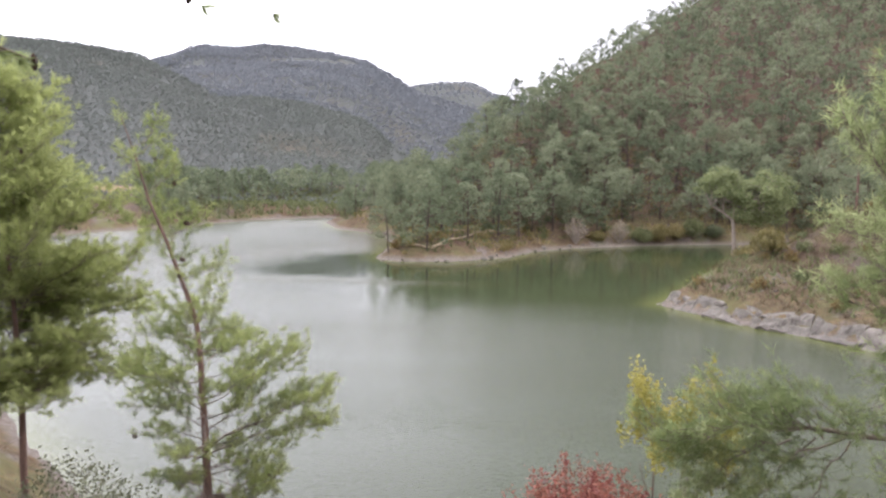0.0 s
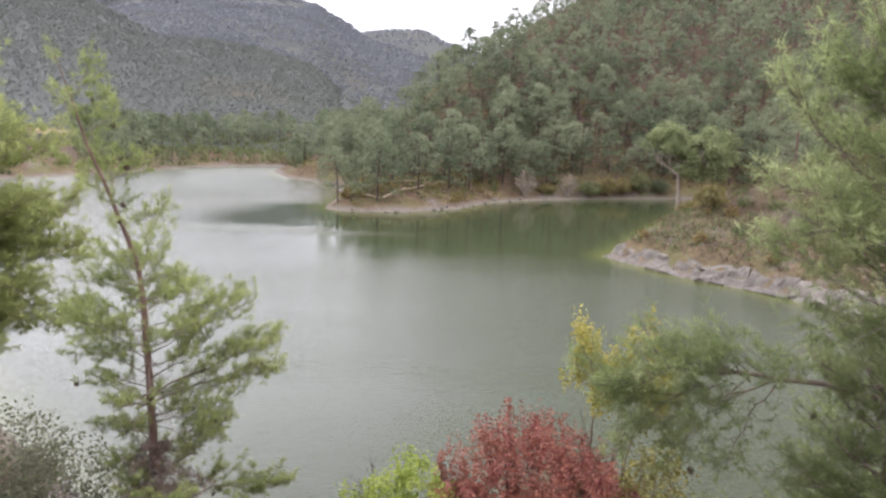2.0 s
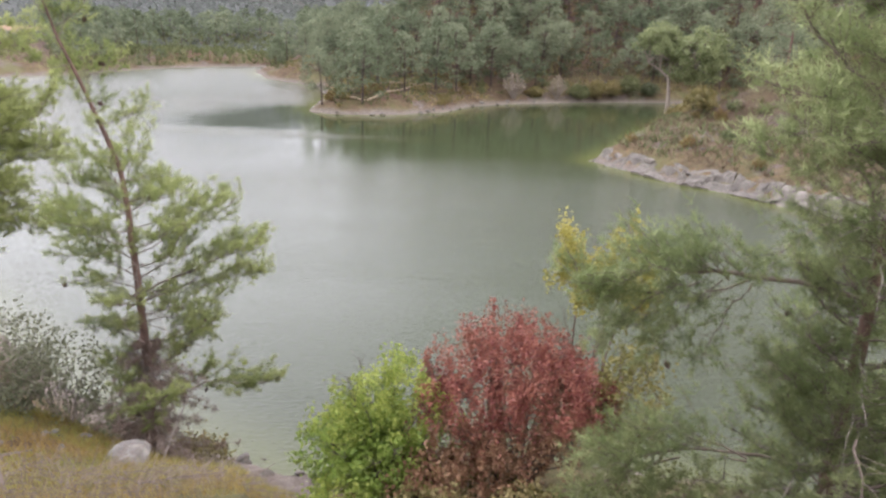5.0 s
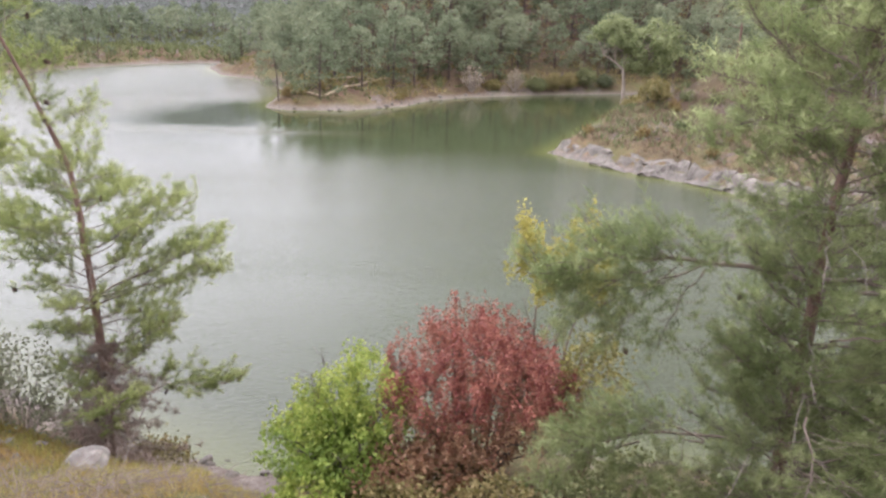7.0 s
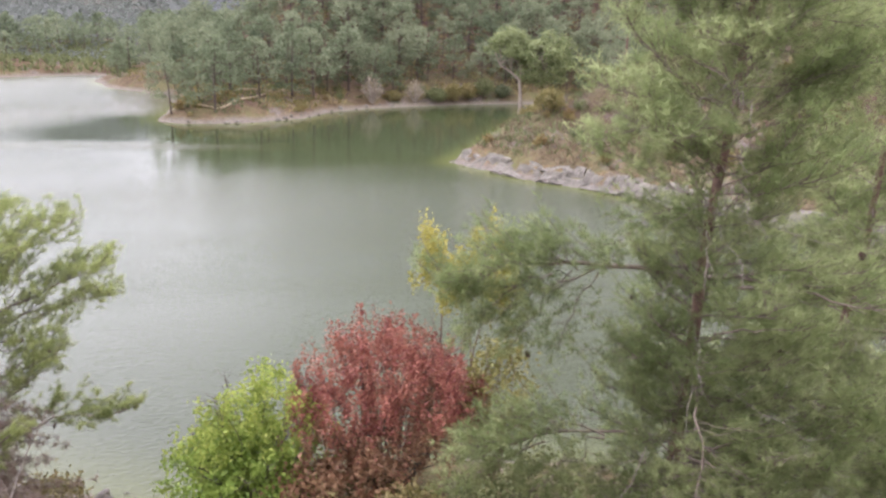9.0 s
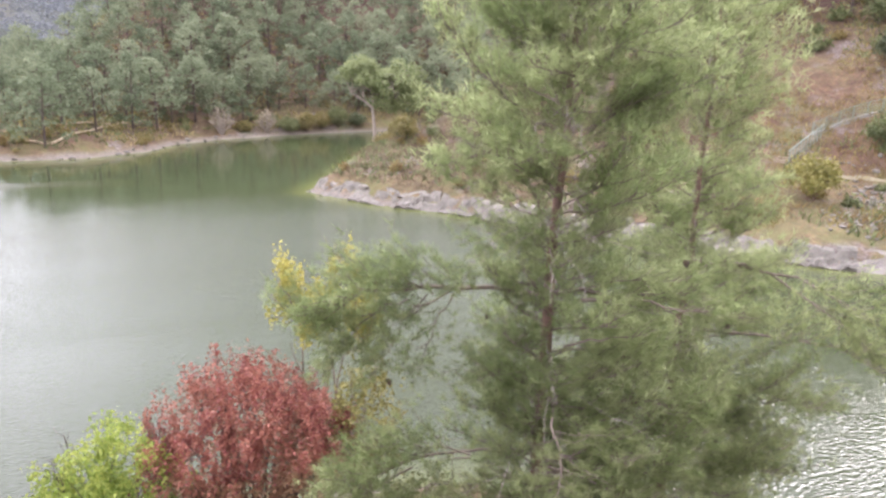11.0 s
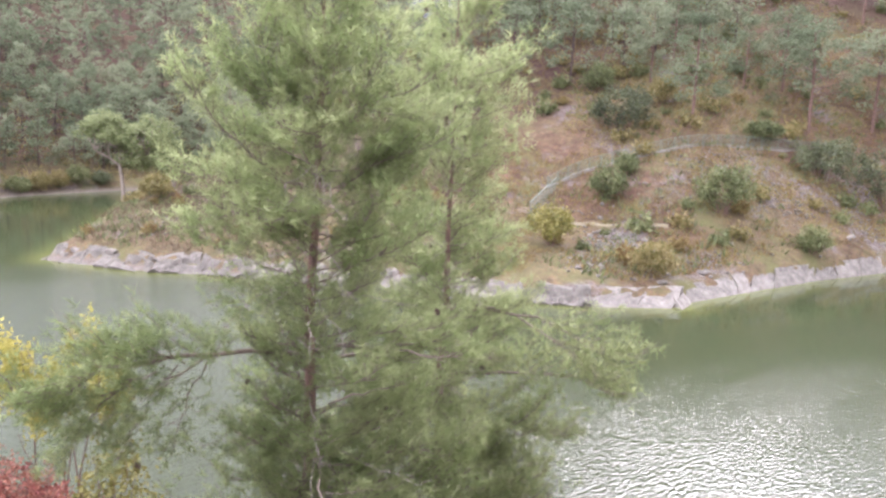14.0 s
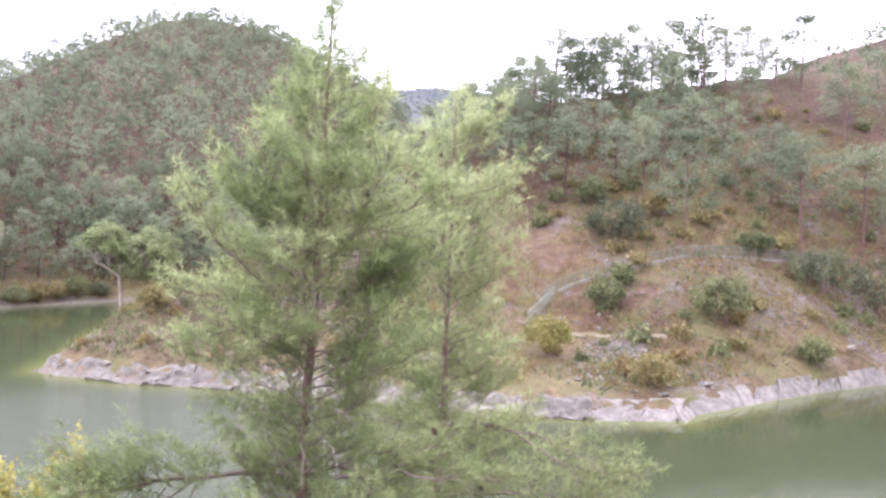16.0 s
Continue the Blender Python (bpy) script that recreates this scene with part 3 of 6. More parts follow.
ruffle = np.clip(0.31 + 0.16 * np.exp(-(((lx - 34) / 20) ** 2 + ((ly - 6) / 11) ** 2)) + 0.5 * np.exp(-(((lx - 17) / 10) ** 2 + ((ly - 32) / 17) ** 2)) + 0.45 * np.exp(-(((lx - 10) / 6) ** 2 + ((ly - 21) / 7) ** 2)) - 0.5 * shelter + 0.22 * fbm(lx / 25, ly / 7, 71, 3) + 1.05 * np.exp(-(((lx + 42) / 26) ** 2 + ((ly - 128) / 34) ** 2)), 0.03, 1)
gs = water.data.attributes.new("gloss_spread", "FLOAT", "POINT")
gs.data.foreach_set("value", (0.025 + 0.12 * np.exp(-(((lx + 42) / 26) ** 2 + ((ly - 128) / 34) ** 2)) + 0.11 * ruffle * np.clip((np.hypot(lx, ly) - 30) / 80, 0, 1)).astype(np.float32))
rf.data.foreach_set("value", ruffle.astype(np.float32))
water.data.materials.append(WATER)
tagged(water, "grey-green reservoir water ruffled by light wind", "lake", kind="structure")


EYE = np.array([1.0, -1.0, 12.4])


def bearing_spot(az, el, far=400.0):
    """The ground met by a sight line from the viewpoint."""
    d = np.geomspace(4, far, 900)
    a = radians(az)
    x, y = EYE[0] + np.sin(a) * d, EYE[1] + np.cos(a) * d
    z = land(x, y)
    hit = np.nonzero(z >= EYE[2] + d * math.tan(radians(el)))[0]
    k = hit[0] if len(hit) else len(d) - 1
    return float(x[k]), float(y[k]), float(z[k]), float(d[k])


# ---- woods on the hills ----
def woods_tree(r, height, tufts, leaf, per, limbs=0.3, spread=0.37):
    """A hillside pine: bare lower trunk, open rounded crown of needle clumps on limbs."""
    trunk, crown = Soup(), Soup()
    lean = r.normal(0, 0.05, 2) * height
    P = np.array([(lean[0] * t * t, lean[1] * t * t, height * t) for t in np.linspace(-0.06, 0.95, 5)])
    trunk.add(*tube(P[::2], np.linspace(0.019, 0.005, 3) * height, 5))
    base = r.uniform(0.10, 0.26)
    for _ in range(tufts):
        t = base + (1 - base) * r.uniform(0, 1) ** 0.85
        q = (t - base) / (1 - base)
        wide = height * spread * (math.sin(math.pi * (0.34 + 0.62 * q)) ** 0.9) * r.uniform(0.55, 1.1)
        a = r.uniform(0, 2 * math.pi)
        c = np.array([lean[0] * t * t + wide * math.cos(a), lean[1] * t * t + wide * math.sin(a), height * t])
        if r.random() < limbs:
            trunk.add(*tube([(lean[0] * t * t, lean[1] * t * t, height * (t - 0.06)), c], (0.006 * height, 0.002 * height), 3))
        s = height * r.uniform(0.07, 0.125)
        pts = r.normal(size=(per, 3))
        pts = unit(pts) * r.uniform(0.3, 1, (per, 1)) ** 0.5 * (s, s, s * 0.6)
        crown.add(*sprays(c + pts, leaf, r))
    return trunk, crown


def tinted(me, tone):
    """Gives every vertex of a crown the tint of its tree or tuft."""
    me.attributes.new("tone", "FLOAT", "POINT").data.foreach_set("value", np.asarray(tone, np.float32))
    return me


def scatter(n_try, az0, az1, d0, d1, gap, r, keep):
    """Places in a fan of ground, no two nearer than gap (which grows with distance)."""
    a = np.radians(r.uniform(az0, az1, n_try))
    d = np.sqrt(r.uniform(d0 ** 2, d1 ** 2, n_try))
    x, y = C0[0] + np.sin(a) * d, C0[1] + np.cos(a) * d
    ok = keep(x, y, np.degrees(a), d)
    x, y = x[ok], y[ok]
    cells, out = {}, []
    for u, v in zip(x, y):
        i, j = int(u // gap), int(v // gap)
        if all((u - p) ** 2 + (v - q) ** 2 > gap * gap for di in (-1, 0, 1) for dj in (-1, 0, 1) for p, q in cells.get((i + di, j + dj), ())):
            cells.setdefault((i, j), []).append((u, v))
            out.append((u, v))
    return np.array(out)


def on_hill(x, y, az, d):
    sd = shore_distance(x, y)
    return (sd > np.where(az < -2, 1.3, 3.0)) & ((az > -7.5) | (d < 150)) & (fbm(x / 30, y / 30, 77, 3) + 0.36 > 0) & (vnoise(x / 9, y / 9, 5) > 0.18 + np.where(az < 6, 0.15, 0.06) * np.clip((180 - d) / 50, 0, 1)) & ((az < 13) | (d > 109 + 0.35 * np.clip(az - 20, 0, 40)))


r = np.random.default_rng(11)
hill_trees = scatter(20000, -12, 48, 92, 345, 3.75, r, on_hill)
right_trees = scatter(2600, 33, 92, 80, 150, 4.8, r,
                      lambda x, y, az, d: (shore_distance(x, y) > 27) & (fbm(x / 22, y / 22, 55, 3) > 0.12 - 0.04 * (az < 63) - 0.14 * np.clip((d - 110) / 20, 0, 1)))
shore_trees = scatter(2600, -36, -8.5, 148, 230, 4.2, r, lambda x, y, az, d: (shore_distance(x, y) > 1.5) & (land(x, y, False) > 0.5) & (np.abs(az + 26.9) > 2.0) & (fbm(x / 22, y / 22, 58, 3) > -0.12))
back_trees = scatter(900, 56, 90, 180, 270, 6.0, r, lambda x, y, az, d: d > 180)
bay_trees = scatter(400, 7, 25, 108, 136, 4.6, r, lambda x, y, az, d: (shore_distance(x, y) > 4) & (shore_distance(x, y) < 24))
allt = np.concatenate([hill_trees, right_trees, bay_trees])
dist = np.hypot(allt[:, 0], allt[:, 1])
order = np.argsort(dist)
near_trees, rest = allt[order[:300]], np.concatenate([allt[order[300:]], back_trees, shore_trees])
kinds = []
for k in range(7):
    tr, cr = woods_tree(r, 9.0, 56, 0.27, 25, 0.3, 0.27 + 0.022 * k)
    kinds.append((tr.mesh("trunk", True), tinted(soften(cr.mesh("crown"), (0, 0, 1.5), 1.2, 0.28), np.repeat(0.11 * k + r.uniform(-0.15, 0.25, 56), 25 * 3))))
nz_ = land(near_trees[:, 0], near_trees[:, 1])
for (x, y), z in zip(near_trees, nz_):
    s = r.uniform(0.66, 1.1) * np.interp(math.degrees(math.atan2(x - C0[0], y - C0[1])), (-10, -3), (0.7, 1.0))
    t = thing("pine_tree", (x, y, z - 0.1), "grey-green pine with bare lower trunk on the hillside", "tree", "pines on the hillsides", turn=r.uniform(0, 360), size=s)
    tm, cmesh = kinds[r.integers(len(kinds))]
    part("trunk", tm, DARKBARK, t)
    part("crown", cmesh, WOODS, t)
far_kinds = [tuple(s.flat() for s in woods_tree(r, 9.0, 38, 0.56, 8, 0.0, 0.43)) for _ in range(8)]
stuff_crowns, stuff_trunks, crown_tone = Soup(), Soup(), []
rz = land(rest[:, 0], rest[:, 1])
for (x, y), z in zip(rest, rz):
    k, s, a = r.integers(8), r.uniform(0.66, 1.08), r.uniform(0, 6.283)
    s *= np.interp(math.hypot(x, y), (115, 150, 300), (1.0, 0.86, 0.76))
    rot = np.array([[math.cos(a), -math.sin(a), 0], [math.sin(a), math.cos(a), 0], [0, 0, 1]]).T * s
    for (V, T, Q), soup in zip(far_kinds[k], (stuff_trunks, stuff_crowns)):
        soup.add(V @ rot + (x, y, z - 0.1), T if len(T) else Q)
    crown_tone.append(r.uniform(0, 0.75) + np.repeat(r.uniform(-0.2, 0.2, 38), 8 * 3))
woods = thing("woods", (0, 0, 0), "dense grey-green pine woods on the steep hill", "woods", kind="stuff")
part("crowns", tinted(soften(stuff_crowns.mesh("crowns"), (150, 300, -300), 1.0, 0.4), np.concatenate(crown_tone)), WOODS, woods)
part("trunks", stuff_trunks.mesh("trunks"), DARKBARK, woods)

CUT = bearing_spot(-26.9, -2.0, 300)
# the distant mountains' cover: clumps of needles in haze-tinted colours
far_spots = np.concatenate([
    scatter(60000, -38, -6, 178, 620, 2.4, r, lambda x, y, az, d: (shore_distance(x, y) > 0.8) & (land(x, y, False) > 0.4) & (fbm(x / 60, y / 60, 91, 3) > -0.34) & (np.abs(az + 26.9) + np.abs(d - CUT[3] - 2) / 6 > 2.2)),
    scatter(60000, -36, 5, 560, 1060, 3.4, r, lambda x, y, az, d: fbm(x / 70, y / 70, 92, 3) > -0.24),
    scatter(4000, -6, 5, 1200, 1620, 8, r, lambda x, y, az, d: d > 0),
    scatter(5000, 36, 50, 500, 810, 5.5, r, lambda x, y, az, d: d > 0)])
fz = land(far_spots[:, 0], far_spots[:, 1])
fd = np.hypot(far_spots[:, 0], far_spots[:, 1])
for name_, pick, mat_, lab_ in (("mountain_woods", fd < 600, MIDWOODS_HAZE, "scrub and pines on the nearer mountain, slight grey haze put into their colour"), ("far_woods", fd >= 600, FARWOODS_HAZE, "distant scrub on the far mountains, blue-grey haze put into its colour")):
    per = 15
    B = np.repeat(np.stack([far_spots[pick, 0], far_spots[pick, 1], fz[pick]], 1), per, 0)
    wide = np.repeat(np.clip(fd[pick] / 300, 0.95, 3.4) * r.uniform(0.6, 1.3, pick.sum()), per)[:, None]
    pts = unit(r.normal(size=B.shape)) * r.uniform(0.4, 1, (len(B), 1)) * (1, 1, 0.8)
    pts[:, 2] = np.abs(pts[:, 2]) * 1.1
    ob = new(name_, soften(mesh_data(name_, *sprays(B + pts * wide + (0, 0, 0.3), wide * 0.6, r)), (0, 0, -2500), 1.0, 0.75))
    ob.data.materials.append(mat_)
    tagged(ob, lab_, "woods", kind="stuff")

# ---- pines on the near bank ----
def curve_between(a, b, rise, n=7, wob=0.0, r=None):
    t = np.linspace(0, 1, n)[:, None]
    P = np.asarray(a) * (1 - t) + np.asarray(b) * t
    P[:, 2] += rise * np.sin(np.pi * t[:, 0])
    if r is not None:
        P[1:-1] += r.normal(0, wob, (n - 2, 3))
    return P


def cone_mesh(r):
    """A hanging cone: stacked rings of scales."""
    s = Soup()
    for k in range(7):
        q = k / 6
        rad, z = 0.034 * math.sin(math.pi * (0.12 + 0.8 * q)) + 0.004, -0.09 * q
        for j in range(7):
            a = 6.283 * (j + 0.5 * (k % 2)) / 7
            c, u = np.array([math.cos(a), math.sin(a), 0]), np.array([-math.sin(a), math.cos(a), 0])
            p = np.array([0, 0, z])
            s.add([p + c * rad * 0.5 + u * 0.012, p + c * rad * 0.5 - u * 0.012, p + c * rad * 1.1 - u * 0.008 + (0, 0, 0.012), p + c * rad * 1.1 + u * 0.008 + (0, 0, 0.012)], [(0, 1, 2, 3)])
    s.add(*tube([(0, 0, 0.03), (0, 0, 0), (0, 0, -0.05), (0, 0, -0.092)], (0.006, 0.018, 0.024, 0.004), 6))
    return s.mesh("cone")


CONE_ME = cone_mesh(np.random.default_rng(5))


def bank_pine(name, label, x, y, height, girth, bend, start, limbs, needle, width, per, seed, mat, outline, across, extra=(), dead=6, cones=12, tuft_step=0.16, sparse=1.0, wild=0.12, bush=1.0, inner=0.34, fluff=0.035, face=None, thin=1.1):
    """A pine with a bent trunk, whorled limbs that turn up at their ends, side shoots in needle plumes, dead twigs and cones.
    outline: share of the height, then the spread against and along the way across."""
    r = np.random.default_rng(seed)
    z = at_ground(x, y) - 0.15
    t0 = thing(name, (x, y, z), label, "tree", "pines on the near bank")
    ts = np.linspace(0, 1, 14)
    bx, by = np.array([b[0] for b in bend]), np.array([b[1] for b in bend])
    bt = np.linspace(0, 1, len(bend))
    T = np.stack([np.interp(ts, bt, bx), np.interp(ts, bt, by), ts * height], 1)
    T[1:-1, :2] += r.normal(0, 0.02, (12, 2))
    trunk = Soup().add(*tube(T, girth * (1 - 0.93 * ts ** 0.9), 9))
    on_trunk = lambda t: np.array([np.interp(t, ts, T[:, k]) for k in range(3)])  # noqa: E731
    tips, ways, tones = [], [], []
    share, lo_side, hi_side = np.array(outline).T

    def shoots(P, R0, wood, thick, grow=1.0):
        """Side shoots along a limb."""
        L = np.linalg.norm(np.diff(P, axis=0), axis=1).sum()
        n = max(3, int(L * (1 - R0) / 0.07 * sparse * grow))
        limb_tone = r.uniform(0, 0.3)
        for k in range(n):
            q = R0 + (1 - R0) * (k + r.random()) / n
            i = min(int(q * (len(P) - 1)), len(P) - 2)
            f = q * (len(P) - 1) - i
            p, w = P[i] * (1 - f) + P[i + 1] * f, unit(P[i + 1] - P[i])
            side = unit(np.cross(w, (0, 0, 1))) * (1 if k % 2 else -1)
            way = unit(w * r.uniform(0.5, 1.0) + side * r.uniform(0.3, 1.0) + np.array([0, 0, r.uniform(-0.2, 0.6)]))
            ln = (0.14 + 0.34 * L ** 0.85 * (1 - q * 0.7)) * r.uniform(0.55, 1.2) * bush
            S = np.stack([p + way * ln * u + np.array([0, 0, 0.22 * ln * u * u]) for u in (0, 0.35, 0.7, 1.0)])
            S[1:] += r.normal(0, 0.02, (3, 3))
            wood.add(*tube(S, np.minimum(np.array([0.5, 0.4, 0.28, 0.15]) * thick, 0.008), 3))
            m = max(2, int(ln / tuft_step))
            tint = limb_tone + r.uniform(0, 0.45)
            for u in range(m):
                g = 0.3 + 0.7 * (u + 0.6) / m
                tips.append(S[0] * (1 - g) + S[-1] * g + r.normal(0, fluff, 3))
                ways.append(unit(way + r.normal(0, 0.25, 3) + (0, 0, 0.3 * g)))
                tones.append(tint + 0.3 * g ** 2)

    for k in range(limbs):
        q = (k + r.random()) / limbs
        t = start + (0.985 - start) * q
        a = k * 2.39996 + r.normal(0, 0.4)
        if t > thin and k % 2:
            continue
        toward = 0.5 + 0.5 * (math.cos(a) * across[0] + math.sin(a) * across[1])
        L = (np.interp(t, share, lo_side) * (1 - toward) + np.interp(t, share, hi_side) * toward) * r.uniform(0.68, 1.18)
        if face is not None and math.cos(a - face[0]) > 0.72:
            L *= 0.45 if face[1] < t < face[2] else 0.75
        up = 0.0 + 0.6 * q ** 1.3 + r.normal(0, 0.8 * wild)
        p = on_trunk(t)
        w = np.array([math.cos(a) * math.cos(up), math.sin(a) * math.cos(up), math.sin(up)])
        n = 6
        P = [p]
        for i in range(n):
            w = unit(w + np.array([0, 0, 0.015 + 0.02 * i]) + r.normal(0, wild, 3))
            P.append(P[-1] + w * L / n)
        P = np.array(P)
        th = max(0.010, girth * 0.17 * (1 - 0.75 * q)) * min(1.0, L / 1.6 + 0.3)
        wood = Soup().add(*tube(P, th * np.linspace(1, 0.25, n + 1), 5))
        shoots(P, inner if L > 1.2 else min(0.25, inner), wood, th)
        part("limb", wood.mesh("limb", True), LIMB, t0)
    for (p0, p1, rise, th, bare) in extra:
        P = curve_between(np.array(p0) - (x, y, z), np.array(p1) - (x, y, z), rise, 9, 0.05, r)
        wood = Soup().add(*tube(P, th * np.linspace(1, 0.3, 9), 6))
        shoots(P, bare, wood, th * 0.8)
        shoots(P, bare + (1 - bare) * 0.5, wood, th * 0.6, 1.0)
        part("limb", wood.mesh("limb", True), LIMB, t0)
    for k in range(dead):
        t = r.uniform(max(0.05, start - 0.15), start + (0.35 if dead < 35 else 0.78))
        p, a, L = on_trunk(t), r.uniform(0, 6.283), r.uniform(0.5, 1.4) * (1.0 if dead < 35 else 2.1 - 1.5 * t)
        if dead > 35:
            a = 4.1 + r.normal(0, 0.9)
        P = curve_between(p, p + np.array([math.cos(a) * L, math.sin(a) * L, r.uniform(-0.7, 0.15) * L]), 0.08, 7, 0.05, r)
        deadwood = Soup().add(*tube(P, 0.012 * np.linspace(1, 0.3, 7), 4))
        for j in range(7):
            i = r.integers(2, 7)
            D = P[i] + unit(r.normal(size=3) + unit(P[i] - p)) * r.uniform(0.15, 0.45)
            deadwood.add(*tube([P[i], (P[i] + D) / 2 + r.normal(0, 0.02, 3), D], (0.004, 0.0035, 0.002), 3))
        part("dead_twig", deadwood.mesh("dead_twig", True), TWIG, t0, "bare grey dead twig")
    tips.append(T[-1])
    ways.append(np.array([0, 0, 1.0]))
    tones.append(0.6)
    C, D = np.array(tips), np.array(ways)
    n = len(C)
    Cn = np.repeat(C, per, 0) + np.repeat(D, per, 0) * r.uniform(-0.07, 0.07, (n * per, 1))
    Dn = unit(np.repeat(D, per, 0) * 0.66 + unit(r.normal(size=(n * per, 3))) * 0.92)
    part("trunk", trunk.mesh("trunk", True), BARK, t0)
    tagged(part("foliage", plumes(Cn, Dn, unit(Dn * 0.75 + unit(Cn - (0, 0, height * 0.45)) * 0.3 + (0, 0, 0.4)), np.repeat(tones, per), needle, width, r), mat, t0), kind="stuff")
    for k in range(cones):
        i = r.integers(n)
        c = part("cone", CONE_ME, CONE, t0, "brown pine cone")
        c.matrix_basis = pose(*(C[i] + (0, 0, -0.05)), r.uniform(-60, 60), r.uniform(-60, 60), 0) @ Matrix.Scale(r.uniform(0.9, 1.3), 4)
    return t0


def plumes(C, D, N, tone, length, width, r):
    """Needles that shade as rounded tufts, with a tint for each shoot."""
    V, F = blades(C, D, length, width, r)
    face = np.cross(V[1::3] - V[::3], V[2::3] - V[::3])
    turn = (face * N).sum(1) < 0
    F[turn] = F[turn][:, ::-1]
    me = mesh_data("foliage", V, F)
    me.attributes.new("tone", "FLOAT", "POINT").data.foreach_set("value", np.repeat(tone, 3).astype(np.float32))
    me.normals_split_custom_set_from_vertices(np.repeat(N, 3, 0).tolist())
    return me


LOOK_RIGHT, LOOK_LEFT = (0.81, -0.58), (0.93, 0.37)    # across the view of the two groups of pines
bank_pine("pine_tree", "tall dense green pine with a reddish trunk on the bank", 7.75, 8.25, 13.2, 0.155, ((0, 0), (-0.15, -0.1), (-0.2, -0.2), (-0.1, -0.25), (-0.1, -0.3)), 0.06, 200,
          0.18, 0.0098, 17, 101, PINE,
          ((0, 1.6, 2.0), (0.15, 1.5, 2.0), (0.22, 1.6, 2.2), (0.35, 1.4, 2.3), (0.43, 0.9, 2.1), (0.48, 1.2, 2.2), (0.53, 1.9, 2.2), (0.585, 2.4, 2.2), (0.63, 2.35, 2.1), (0.70, 1.9, 2.0), (0.77, 1.55, 1.6), (0.835, 1.0, 1.1), (0.89, 0.5, 0.6), (0.94, 0.2, 0.25), (1, 0.06, 0.06)), LOOK_RIGHT,
          extra=(((7.6, 8.05, 8.65), (3.55, 8.75, 8.65), 0.35, 0.046, 0.32), ((5.9, 8.35, 8.9), (4.5, 8.6, 8.1), 0.0, 0.018, 0.2), ((5.6, 8.4, 8.85), (4.7, 8.6, 9.15), 0.1, 0.018, 0.2), ((5.2, 8.45, 8.8), (3.9, 8.9, 8.35), 0.0, 0.015, 0.2), ((5.5, 8.4, 8.85), (4.7, 8.75, 7.45), 0.1, 0.015, 0.25), ((4.9, 8.5, 8.75), (4.0, 8.9, 7.6), 0.1, 0.015, 0.25), ((5.9, 8.3, 8.85), (5.5, 8.6, 7.5), 0.1, 0.015, 0.3),
                 ((7.55, 8.1, 5.9), (4.2, 9.2, 5.3), 0.2, 0.032, 0.4), ((6.4, 8.4, 5.85), (4.8, 9.3, 5.85), 0.1, 0.018, 0.2), ((6.4, 8.4, 5.8), (5.2, 8.7, 4.7), 0.0, 0.018, 0.2), ((5.5, 8.8, 5.6), (4.0, 9.2, 4.7), 0.0, 0.018, 0.2),
                 ((7.55, 8.0, 11.3), (5.7, 8.5, 12.85), -0.25, 0.025, 0.4), ((7.6, 8.0, 8.75), (10.0, 6.2, 8.6), 0.15, 0.038, 0.6), ((7.6, 7.85, 8.6), (8.95, 6.1, 8.9), 0.1, 0.032, 0.78), ((7.6, 7.9, 7.7), (8.25, 6.75, 8.35), 0.1, 0.028, 0.85), ((7.6, 8.0, 7.2), (6.2, 5.6, 6.4), 0.2, 0.03, 0.5),
                 ((7.6, 8.0, 6.2), (9.6, 6.4, 6.6), 0.1, 0.03, 0.3), ((7.6, 8.0, 5.8), (8.7, 6.0, 6.5), 0.1, 0.03, 0.35), ((7.6, 8.0, 6.6), (9.3, 6.2, 7.3), 0.1, 0.025, 0.4), ((7.6, 8.0, 5.4), (9.4, 6.6, 5.7), 0.1, 0.03, 0.3), ((7.6, 8.0, 5.6), (7.9, 5.9, 6.1), 0.1, 0.03, 0.45)),
          dead=46, cones=30, tuft_step=0.115, wild=0.17, bush=1.25, inner=0.2, fluff=0.085, face=(4.1, 0.38, 0.62))
bank_pine("pine_tree", "broad green pine behind the taller one on the bank", 12.6, 10.0, 14.8, 0.14, ((0, 0), (0.1, 0.1), (0.1, 0.1), (-0.1, -0.1), (-0.2, -0.2)), 0.04, 145,
          0.19, 0.0125, 13, 102, PINE,
          ((0, 2.6, 2.6), (0.21, 2.6, 3.0), (0.30, 2.6, 3.4), (0.39, 2.4, 3.0), (0.47, 2.2, 2.5), (0.53, 2.1, 1.7), (0.60, 2.0, 1.5), (0.67, 1.9, 1.75), (0.735, 1.7, 1.6), (0.81, 1.5, 1.9), (0.88, 1.0, 1.7), (0.93, 0.5, 0.6), (0.97, 0.2, 0.2), (1, 0.1, 0.1)), LOOK_RIGHT,
          extra=(((12.6, 9.9, 8.3), (13.6, 5.7, 8.0), 0.25, 0.035, 0.5), ((12.7, 9.0, 8.5), (13.9, 6.2, 7.3), 0.2, 0.03, 0.5), ((12.8, 9.8, 4.9), (13.2, 6.8, 6.1), 0.2, 0.03, 0.6), ((12.6, 10.0, 6.6), (15.4, 7.0, 6.4), 0.3, 0.04, 0.4)),
          dead=40, cones=30, tuft_step=0.13, wild=0.17, bush=1.25, inner=0.2, fluff=0.09)
